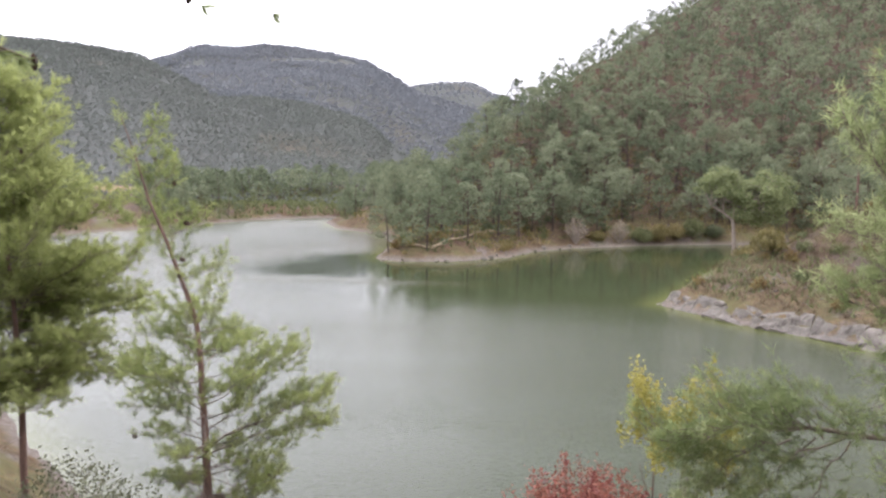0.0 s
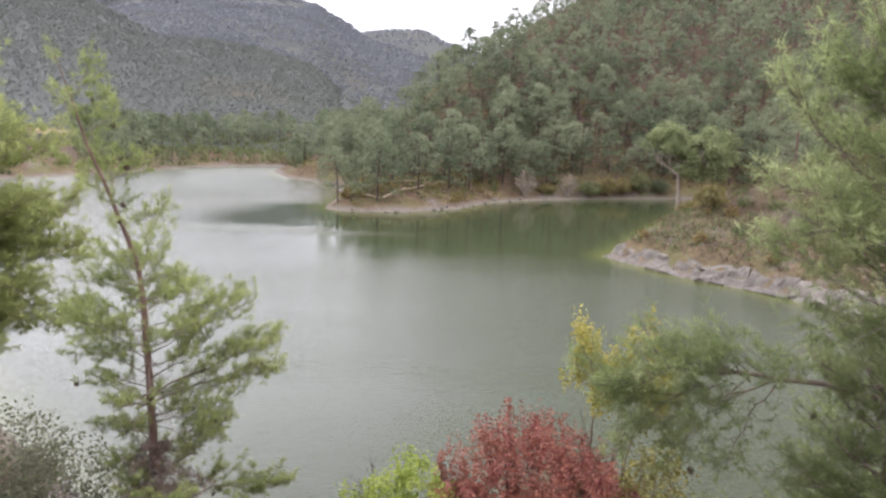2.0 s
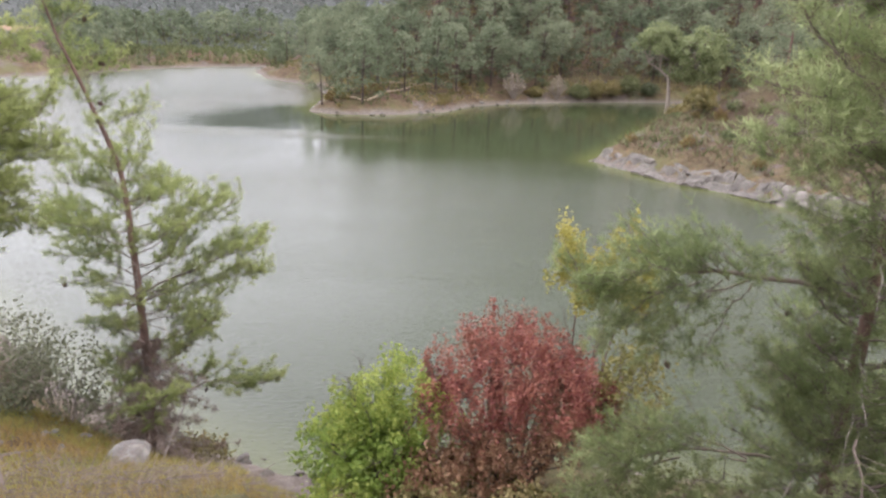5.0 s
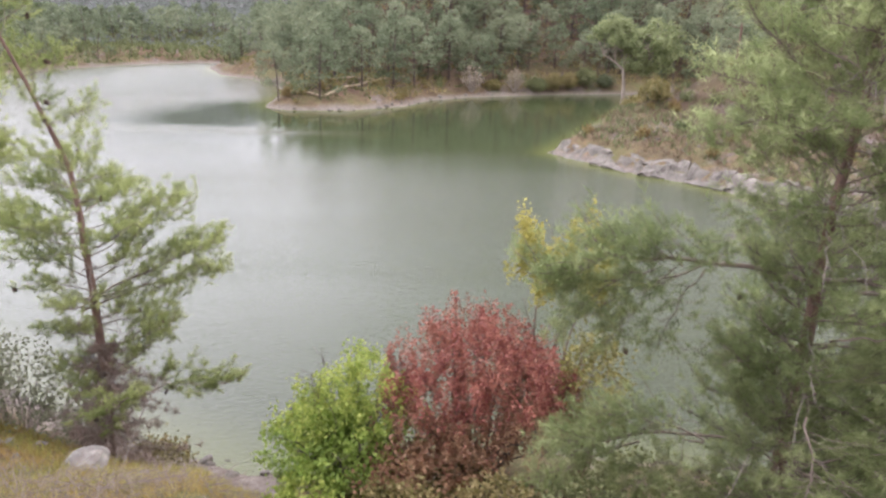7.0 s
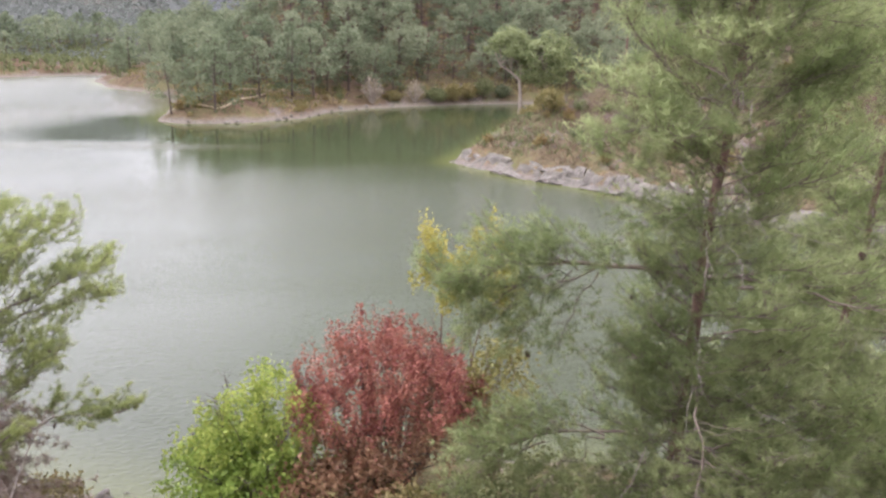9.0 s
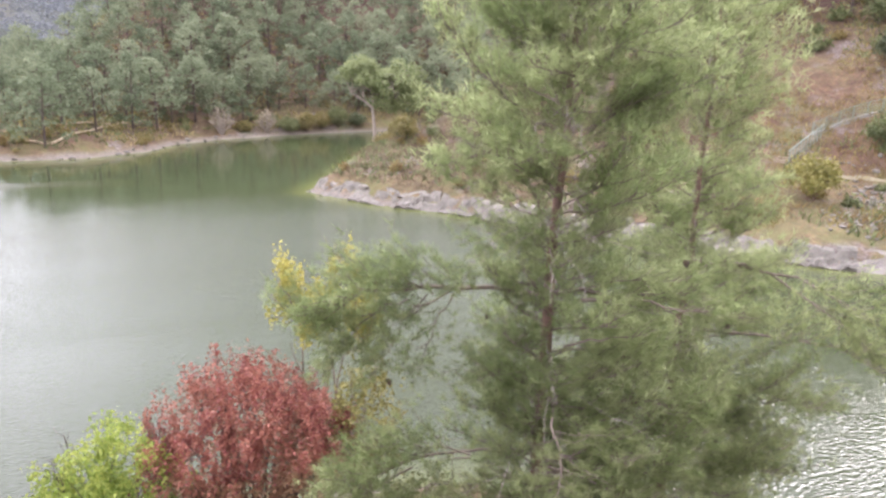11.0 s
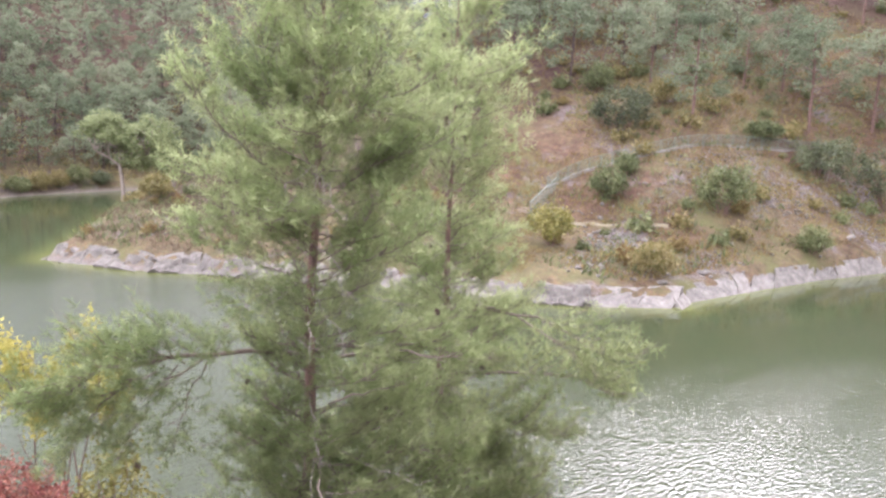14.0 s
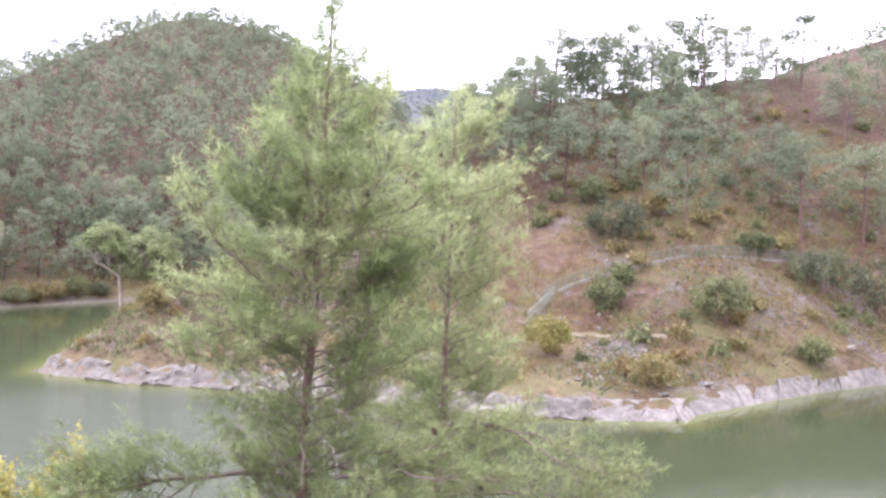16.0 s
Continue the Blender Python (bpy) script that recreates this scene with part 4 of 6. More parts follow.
young = bank_pine("pine_tree", "slender open young pine at the water's edge", -4.45, 12.7, 10.6, 0.125, ((0, 0), (0, 0.18), (0, 0.35), (-0.05, 0.53), (-0.16, 0.7), (-0.26, 0.65), (-0.72, 0.6), (-1.15, 0.5), (-1.5, 0.4)), 0.13, 80,
          0.145, 0.0095, 28, 103, PINE_YELLOW,
          ((0, 0.5, 1.0), (0.06, 0.5, 1.2), (0.17, 0.7, 2.3), (0.23, 0.7, 2.4), (0.30, 0.8, 1.5), (0.36, 1.3, 1.7), (0.41, 1.6, 2.0), (0.48, 1.7, 2.5), (0.55, 1.1, 2.1), (0.60, 0.8, 0.8), (0.66, 0.7, 0.7), (0.72, 0.9, 1.6), (0.79, 1.0, 1.5), (0.85, 0.7, 1.5), (0.93, 0.5, 1.0), (1, 0.25, 0.3)), LOOK_LEFT,
          extra=(((-4.5, 12.8, 4.6), (-1.9, 13.2, 4.5), 0.0, 0.028, 0.35), ((-4.6, 12.9, 6.6), (-2.1, 13.4, 7.6), 0.0, 0.028, 0.3), ((-4.7, 13.1, 6.3), (-2.2, 13.6, 6.9), 0.1, 0.025, 0.4)),
          dead=30, cones=44, inner=0.2, tuft_step=0.11, sparse=0.85, wild=0.2, bush=1.35, fluff=0.05, thin=0.6)
FULL = ((0.28, 1.6, 1.6), (0.32, 3.0, 3.0), (0.45, 3.2, 3.2), (0.6, 2.9, 2.9), (0.75, 2.3, 2.3), (0.88, 1.5, 1.5), (0.95, 0.9, 0.9), (1, 0.3, 0.3))
bank_pine("pine_tree", "full green pine with a bare lower trunk by the shore", -11.0, 17.0, 12.6, 0.115, ((0, 0), (0.1, 0.0), (0.0, 0.1), (-0.2, 0.1), (-0.5, 0.2)), 0.28, 110,
          0.18, 0.016, 22, 104, OLDPINE, FULL, LOOK_LEFT, dead=8, cones=26, sparse=1.0, wild=0.2, bush=1.5, inner=0.12, fluff=0.08)
bank_pine("pine_tree", "full green pine with a bare lower trunk by the shore", -13.2, 18.0, 12.0, 0.11, ((0, 0), (0.1, 0.0), (0.2, 0.1), (0.1, 0.1), (0.1, 0.2)), 0.34, 70,
          0.18, 0.018, 22, 105, OLDPINE, FULL, LOOK_LEFT, dead=6, cones=16, sparse=0.7, wild=0.2, bush=1.5, fluff=0.08)


DEADNEEDLES = foliage("dead_needles", (0.055, 0.036, 0.027), (0.125, 0.085, 0.064), (0.20, 0.15, 0.12), 0.3, 0.8, 0.9)
r = np.random.default_rng(106)
twigs, stubs = [], Soup()
for k in range(130):
    a, h0 = r.uniform(0, 6.283), r.uniform(0.4, 3.0)
    L = r.uniform(0.4, 1.5) * (1.25 - 0.25 * h0)
    p = np.array([0.0, 0.05 * h0, h0])
    e = p + np.array([math.cos(a) * L + 0.15, math.sin(a) * L, -r.uniform(0.0, 0.6) * L])
    stubs.add(*tube([p, (p + e) / 2 + (0, 0, 0.05), e], (0.009, 0.007, 0.004), 4))
    twigs += [p + (e - p) * u for u in r.uniform(0.25, 1.05, 8)]
part("dead_branch", stubs.mesh("dead_branch"), TWIG, young, "bare brown dead branches round the foot")
twigs = np.repeat(np.array(twigs), 16, 0)
tagged(part("dead_foliage", Soup().add(*blades(twigs + r.normal(0, 0.03, twigs.shape), unit(r.normal(size=twigs.shape) + (0, 0, -0.5)), 0.15, 0.012, r)).mesh("dead_foliage"), DEADNEEDLES, young, "brown dead needles round the foot"), kind="stuff")


# ---- leafy shrubs ----
def shrub(name, label, place, rx, ry, h, n_leaf, leaf, mats, seed, stems=14, upright=0.3, category="shrub", group="", low=0.15, wood=None, hollow=0.45, twig=0.012, lobes=()):
    """Splayed stems with twigs; leaves cluster along the outer twigs. mats: leaf material above, then below."""
    r = np.random.default_rng(seed)
    t0 = thing(name, place, label, category, group)
    spots = []
    for k in range(stems):
        stem = Soup()
        a = 6.283 * (k + r.random() * 0.7) / stems
        q = r.uniform(0.15, 1.0) ** 0.6
        tip = np.array([rx * q * math.cos(a), ry * q * math.sin(a), h * (1 - 0.55 * q ** 2) * r.uniform(0.8, 1.0)])
        P = curve_between(np.array([0.1 * rx * math.cos(a), 0.1 * ry * math.sin(a), -0.1]), tip, 0.08 * h * (1 if q > 0.5 else 0), 7, 0.03 * h * 0.3, r)
        stem.add(*tube(P, twig * h * 0.35 * np.linspace(1.6, 0.35, 7), 4))
        for j in range(9 if n_leaf > 400 else 5):
            u = r.uniform(0.25, 1.0)
            i = min(int(u * 6), 5)
            p = P[i] * (1 - (u * 6 - i)) + P[i + 1] * (u * 6 - i)
            w = unit(unit(p * (1, 1, 0.2)) * r.uniform(0.2, 1) + r.normal(0, 0.5, 3) + (0, 0, upright * 2))
            e = p + w * r.uniform(0.12, 0.30) * min(rx, h) 
            if e[2] < low * h and low > 0.3:
                continue
            if e[2] < low * h:
                e[2] = low * h + r.uniform(0, 0.15) * h
            stem.add(*tube([p, (p + e) / 2 + r.normal(0, 0.02, 3), e], np.array([0.5, 0.35, 0.2]) * twig * h * 0.4, 3))
            for g in r.uniform(0.3, 1.05, 5):
                spots.append(p + (e - p) * g)
        part("stem", stem.mesh("stem", True), wood or BARK, t0)
    S = np.array(spots)
    # more twig ends over the crown's outer shell
    m = len(S)
    v = unit(r.normal(size=(m, 3)))
    v[:, 2] = np.abs(v[:, 2]) * 1.1 - 0.15
    rad = r.uniform(hollow, 1.0, (m, 1)) ** 0.5 * (0.72 + 0.5 * vnoise(v[:, 0] * 2.6 + 9, v[:, 1] * 2.6 + v[:, 2] * 2, seed)[:, None])
    shell = v * rad * (rx, ry, h * 0.55) + (0, 0, h * 0.42)
    S = np.concatenate([S, shell])
    S = S[S[:, 2] > low * h]
    if lobes:
        k = r.integers(len(lobes), size=len(S))
        lob = np.array(lobes)[k]
        S = S * lob[:, [2, 2, 3]] + np.stack([lob[:, 0], lob[:, 1], 0 * lob[:, 0]], 1)
    pick = r.integers(len(S), size=n_leaf)
    if n_leaf > 3000:      # leaves stand in bunches at the twig ends
        pick = r.permutation(len(S))[:max(40, n_leaf // 24)][r.integers(min(len(S), max(40, n_leaf // 24)), size=n_leaf)]
    L = S[pick] + r.normal(0, leaf * (1.5 if n_leaf > 3000 else 1.1), (n_leaf, 3)) * (1, 1, 1 + upright)
    L = L[L[:, 2] > 0.03]
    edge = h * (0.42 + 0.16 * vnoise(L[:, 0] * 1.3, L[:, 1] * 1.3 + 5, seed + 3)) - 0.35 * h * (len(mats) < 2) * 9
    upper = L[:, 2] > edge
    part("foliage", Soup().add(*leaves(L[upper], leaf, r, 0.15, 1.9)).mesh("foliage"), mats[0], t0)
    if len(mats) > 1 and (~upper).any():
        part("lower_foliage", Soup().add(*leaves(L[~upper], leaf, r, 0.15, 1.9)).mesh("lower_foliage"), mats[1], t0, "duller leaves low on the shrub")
    return t0


def bank_shrub(name, label, x, y, top, rx, ry, leaf_n, leaf, mats, seed, stems, upright, category="shrub", low=0.05, lobes=(), wood=DARKBARK, twig=0.012):
    z = at_ground(x, y) - 0.1
    shrub(name, label, (x, y, z), rx, ry, top - z, leaf_n, leaf, mats, seed, stems, upright, category, "autumn shrubs below the viewpoint", low, wood, twig=twig, lobes=lobes)


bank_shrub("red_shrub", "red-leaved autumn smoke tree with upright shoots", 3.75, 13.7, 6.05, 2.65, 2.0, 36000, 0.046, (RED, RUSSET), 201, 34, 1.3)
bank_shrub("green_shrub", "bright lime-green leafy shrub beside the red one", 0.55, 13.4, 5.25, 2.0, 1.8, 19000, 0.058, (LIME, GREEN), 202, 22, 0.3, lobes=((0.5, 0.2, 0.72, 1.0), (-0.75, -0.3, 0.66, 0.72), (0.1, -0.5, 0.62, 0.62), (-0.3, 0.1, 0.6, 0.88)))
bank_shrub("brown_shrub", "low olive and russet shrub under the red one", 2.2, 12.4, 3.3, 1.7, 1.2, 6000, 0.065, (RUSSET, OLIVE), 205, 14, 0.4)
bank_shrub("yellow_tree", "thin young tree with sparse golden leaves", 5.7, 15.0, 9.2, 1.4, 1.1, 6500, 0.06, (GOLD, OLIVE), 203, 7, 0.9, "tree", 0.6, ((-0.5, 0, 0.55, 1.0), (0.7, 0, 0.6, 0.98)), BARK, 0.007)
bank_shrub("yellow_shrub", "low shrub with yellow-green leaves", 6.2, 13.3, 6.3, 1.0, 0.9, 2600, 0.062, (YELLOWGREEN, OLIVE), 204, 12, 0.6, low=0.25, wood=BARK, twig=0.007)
for k, (bx, by, rx, top, m) in enumerate(((1.6, 11.0, 1.0, 3.1, OLIVE), (3.6, 10.8, 1.1, 3.2, OLIVE), (5.2, 10.9, 1.1, 3.3, SHRUB), (-0.4, 11.6, 0.9, 2.9, LIME), (6.8, 11.4, 1.1, 3.4, SHRUB), (9.4, 10.6, 1.2, 3.2, SHRUB))):
    bank_shrub("low_shrub", "low tangled olive shrub under the taller ones", bx, by, top, rx, rx, 1500, 0.065, (m,), 230 + k, 12, 0.4)
for k, (bx, by, rx, h, m) in enumerate(((-6.6, 13.6, 1.4, 2.5, GREYLEAF), (-8.3, 14.4, 1.3, 2.6, GREYLEAF), (-5.4, 13.7, 1.1, 1.7, GREYLEAF), (-3.6, 13.2, 0.8, 1.1, OLIVE), (-7.4, 13.2, 1.1, 1.6, GREYLEAF))):
    shrub("shrub", "thin grey-green shrub with dry twigs beside the young pine", (bx, by, at_ground(bx, by) - 0.05), rx, rx, h, 1500, 0.055, (m,), 210 + k, 34, 0.5, "shrub", "shrubs at the shore", wood=TWIG, twig=0.007)

# ---- shrubs and trees across the water ----
ACROSS = [  # bearing, elevation of the foot, width and height as tangents, leaves
    (59.0, 0.0, 0.0884, 0.068, DARKSHRUB, "dark green rounded shrub on the red slope"),
    (61.8, 2.2, 0.0402, 0.045, OLIVE, "yellow-green shrub on the red slope"),
    (54.2, -9.1, 0.0723, 0.060, YELLOWGREEN, "yellowing rounded shrub beside the steps"),
    (67.0, -5.8, 0.0763, 0.072, SHRUB, "rounded green shrub among rocks"),
    (58.4, -5.1, 0.0562, 0.048, SHRUB, "small green shrub under the fenced path"),
    (59.6, -3.2, 0.034, 0.030, SHRUB, "small green shrub under the fenced path"),
    (62.4, -10.7, 0.0683, 0.048, OLIVE, "yellow-green low shrub above the pale slab"),
    (73.3, -7.9, 0.0402, 0.036, SHRUB, "small green shrub above the shore"),
    (73.5, -3.0, 0.0884, 0.064, DARKSHRUB, "broad dark green shrub by the path"),
    (77.5, -4.4, 0.1044, 0.088, DARKSHRUB, "broad dark green shrub by the path"),
    (81.0, -3.6, 0.10, 0.08, DARKSHRUB, "broad dark green shrub by the path"),
    (69.1, -0.2, 0.0482, 0.030, SHRUB, "low green shrub by the fenced path"),
    (57.0, 3.0, 0.05, 0.04, SHRUB, "green shrub on the red slope"),
    (64.0, 4.6, 0.035, 0.03, SHRUB, "green shrub on the red slope"),
    (70.5, 6.2, 0.04, 0.03, DARKSHRUB, "dark green shrub on the upper slope"),
    (23.1, -6.4, 0.0402, 0.036, OLIVE, "rusty green rounded shrub on the point"),
    (14.0, -6.05, 0.032, 0.022, SHRUB, "low green shrub along the bay"),
    (15.3, -5.95, 0.026, 0.026, OLIVE, "dull olive shrub along the bay"),
    (16.5, -5.8, 0.026, 0.024, OLIVE, "dark low shrub along the bay"),
    (17.8, -5.7, 0.032, 0.030, SHRUB, "low green shrub along the bay"),
    (19.3, -5.5, 0.026, 0.018, DARKSHRUB, "dark low shrub along the bay"),
    (10.6, -5.9, 0.022, 0.012, OLIVE, "dull olive shrub along the bay"),
    (8.9, -6.2, 0.0402, 0.036, DRYGRASS, "pale dry reeds at the water's edge"),
    (12.3, -6.1, 0.0321, 0.032, DRYGRASS, "pale dry reeds at the water's edge"),
]
for k, (az, el, w, h, m, label) in enumerate(ACROSS):
    x, y, z, d = bearing_spot(az, el)
    if m is DRYGRASS:
        shrub("bare_bush", "pale bare branching bush at the water's edge", (x, y, z - 0.1), w * d * 0.42, w * d * 0.3, h * d * 1.05, 420, 0.16, (REED,), 300 + k, 16, 0.6, "bush", "bare bushes by the bay", wood=PALEBARK, twig=0.045)
        continue
    shrub("shrub", label, (x, y, z - 0.1), w * d / 2, w * d / 2, h * d * 1.05, int(min(4200, 1700 * max(1.0, (w * d / 3.6) ** 2))), 0.15, (m,), 300 + k, 12, 0.3, "shrub", "shrubs across the water")
small = [shrub("shrub", lab, (400 + 9 * k, -300, at_ground(400 + 9 * k, -300)), 0.9, 0.9, 1.2, 240, 0.2, (m,), 400 + k, 3, 0.3, "shrub", "low shrubs on the open slopes")
         for k, (m, lab) in enumerate(((SHRUB, "low olive shrub on the dry slope"), (OLIVE, "low dull olive shrub on the dry slope"), (OLIVE, "low russet shrub on the dry slope"), (DRYGRASS, "tawny dry bush on the slope"), (SHRUB, "low olive shrub on the dry slope")))]
spots_ = np.concatenate([scatter(340, 46, 84, 56, 128, 2.4, r, lambda x, y, az, d: (shore_distance(x, y) > 3.5) & (fbm(x / 8, y / 8, 66, 3) > -0.1)),
                         scatter(240, -9, 24, 88, 120, 1.6, r, lambda x, y, az, d: (shore_distance(x, y) > 1.2) & (shore_distance(x, y) < 9)),
                         scatter(160, 14, 46, 58, 100, 2.0, r, lambda x, y, az, d: (shore_distance(x, y) > 2.5) & (fbm(x / 8, y / 8, 66, 3) > -0.1))])
for k, ((x, y), z) in enumerate(zip(spots_, land(spots_[:, 0], spots_[:, 1]))):
    wooded, point = x < 30 and y > 84, 14 < x < 46 and y < 84
    m4 = pose(x, y, z - 0.08, 0, 0, 57 * k) @ Matrix.Scale(r.uniform(0.35, 0.85) if wooded or point else r.uniform(0.5, 1.35), 4)
    if k < len(small):
        small[k].matrix_basis = m4
    else:
        copy_thing(small[(3, 3, 0, 2)[k % 4] if wooded else (3, 0, 3)[k % 3] if point else k % len(small)], m4).matrix_basis = m4
TREES = [  # bearing, elevation of the foot, height as a tangent, girth of the crown
    (64.1, 1.4, 0.1325), (72.0, 0.8, 0.1687), (75.9, 1.0, 0.1607), (67.8, 9.2, 0.075), (60.8, 4.0, 0.1044), (67.4, 3.7, 0.0884), (62.3, 5.0, 0.10), (70.0, 3.5, 0.11),
    (78.5, 2.0, 0.15), (53.6, 11.0, 0.1044), (54.8, 11.0, 0.09), (56.1, 11.0, 0.0964), (57.3, 11.2, 0.10), (58.9, 11.4, 0.1044), (61.0, 11.6, 0.0803), (62.5, 11.6, 0.10), (64.9, 11.8, 0.1044), (66.4, 11.7, 0.09),
    (67.7, 12.0, 0.0803), (69.8, 12.0, 0.0803), (71.5, 11.8, 0.09), (74.4, 8.0, 0.0964), (77, 9.0, 0.10), (28.5, -3.0, 0.11), (52.0, 9.0, 0.10), (50.5, 8.0, 0.10), (49.0, 7.0, 0.11)]
tree_kinds = []
for k in range(5):
    tr, cr = woods_tree(r, 9.0, 60, 0.15, 72)
    tree_kinds.append((tr.mesh("trunk", True), tinted(soften(cr.mesh("crown"), (0, 0, 1.5), 1.2, 0.28), np.repeat(0.2 * k + r.uniform(-0.2, 0.2, 60), 72 * 3))))
for k, (az, el, h) in enumerate(TREES):
    x, y, z, d = bearing_spot(az, el, 160)
    t = thing("pine_tree", (x, y, z - 0.15), "thin-crowned pine with a dark trunk on the open slope", "tree", "pines on the hillsides", turn=47 * k, size=min(h * d / 9.0, 1.5))
    part("trunk", tree_kinds[k % 5][0], BARK, t)
    part("crown", tree_kinds[k % 5][1], WOODS, t)


def pale_tree(x, y):
    """The light-barked tree on the point: bare pale trunk, a fork to one side, broad two-lobed crown."""
    r = np.random.default_rng(61)
    z = at_ground(x, y) - 0.2
    t0 = thing("pale_tree", (x, y, z), "broad light green tree with a pale forked trunk on the point", "tree", turn=-21)
    wood, crown = Soup(), Soup()
    T = np.array([(0, 0, 0), (0.05, 0, 1.8), (-0.1, 0, 3.8), (-0.3, 0, 5.4), (-0.2, 0.1, 7.2), (0.4, 0.1, 9.6)])
    wood.add(*tube(T, (0.30, 0.24, 0.21, 0.19, 0.14, 0.05), 8))
    fork = np.array([(-0.3, 0, 5.2), (-1.4, -0.1, 6.1), (-3.1, -0.1, 7.1), (-3.8, 0, 8.8)])
    wood.add(*tube(fork, (0.16, 0.14, 0.10, 0.04), 7))
    right = np.array([(-0.25, 0, 6.4), (1.2, 0.1, 7.4), (3.0, 0.1, 8.0), (4.6, 0, 9.6)])
    wood.add(*tube(right, (0.14, 0.12, 0.08, 0.03), 7))
    for k in range(130):
        lobe = k % 5 > 1
        c0, size, limb = ((3.2, 0, 7.9), (4.3, 4.0, 3.7), right) if lobe else ((-1.9, 0, 9.5), (3.2, 3.0, 3.0), fork if k % 2 else T[3:])
        v = unit(r.normal(size=3))
        v[2] = v[2] if lobe else abs(v[2]) * 1.3 - 0.4
        c = np.array(c0) + v * size * r.uniform(0.45, 0.95)
        j = limb[r.integers(1, len(limb))]
        wood.add(*tube([j, (j + c) / 2 + r.normal(0, 0.2, 3), c], (0.05, 0.035, 0.012), 4))
        n = 78
        pts = unit(r.normal(size=(n, 3))) * r.uniform(0.2, 1, (n, 1)) ** 0.5 * (1.1, 1.1, 0.7)
        crown.add(*leaves(c + pts, 0.24, r, 0.2))
    part("trunk", wood.mesh("trunk", True), PALEBARK, t0, "pale grey forked trunk")
    part("crown", crown.mesh("crown"), PALELEAF, t0)


pale_tree(36.0, 91.6)


# ---- rocks ----
def rock_mesh(r, flat):
    """A broken block: the common part of many half spaces, edges a little worn."""
    bm = bmesh.new()
    bmesh.ops.create_icosphere(bm, subdivisions=3, radius=1)
    N = unit(r.normal(size=(13, 3)))
    D = r.uniform(0.55, 0.95, 13)
    for v in bm.verts:
        u = np.array(v.co)
        k = N @ u
        t = np.min(np.where(k > 0.05, D / np.maximum(k, 0.05), 9))
        v.co = Vector(u * min(t, 1.15) * (1, 0.8, flat)) * (1 + 0.05 * noise.noise(v.co * 3))
    me = bpy.data.meshes.new("rock")
    bm.to_mesh(me)
    bm.free()
    me.materials.append(ROCK)
    return me


r = np.random.default_rng(21)
ROCKS, SLABS = [rock_mesh(r, 0.7) for _ in range(7)], [rock_mesh(r, 0.32) for _ in range(4)]


def rock(me, x, y, size, label, group, sink=0.3, tilt=12, up=0.0):
    ob = new("rock", me)
    ob.matrix_basis = pose(x, y, at_ground(x, y) + size * (0.35 - sink) + up, r.uniform(-tilt, tilt), r.uniform(-tilt, tilt), r.uniform(0, 360)) @ Matrix.Diagonal((size, size * r.uniform(0.7, 1.1), size * r.uniform(0.7, 1.1), 1))
    tagged(ob, label, "rock", group)


def along(points, step):
    P = np.array(points, float)
    for a, b in zip(P[:-1], P[1:]):
        n = max(1, int(np.linalg.norm(b - a) / step))
        w = (b - a) / np.linalg.norm(b - a)
        for k in range(n):
            yield a + (b - a) * (k + r.random()) / n, np.array([w[1], -w[0]])


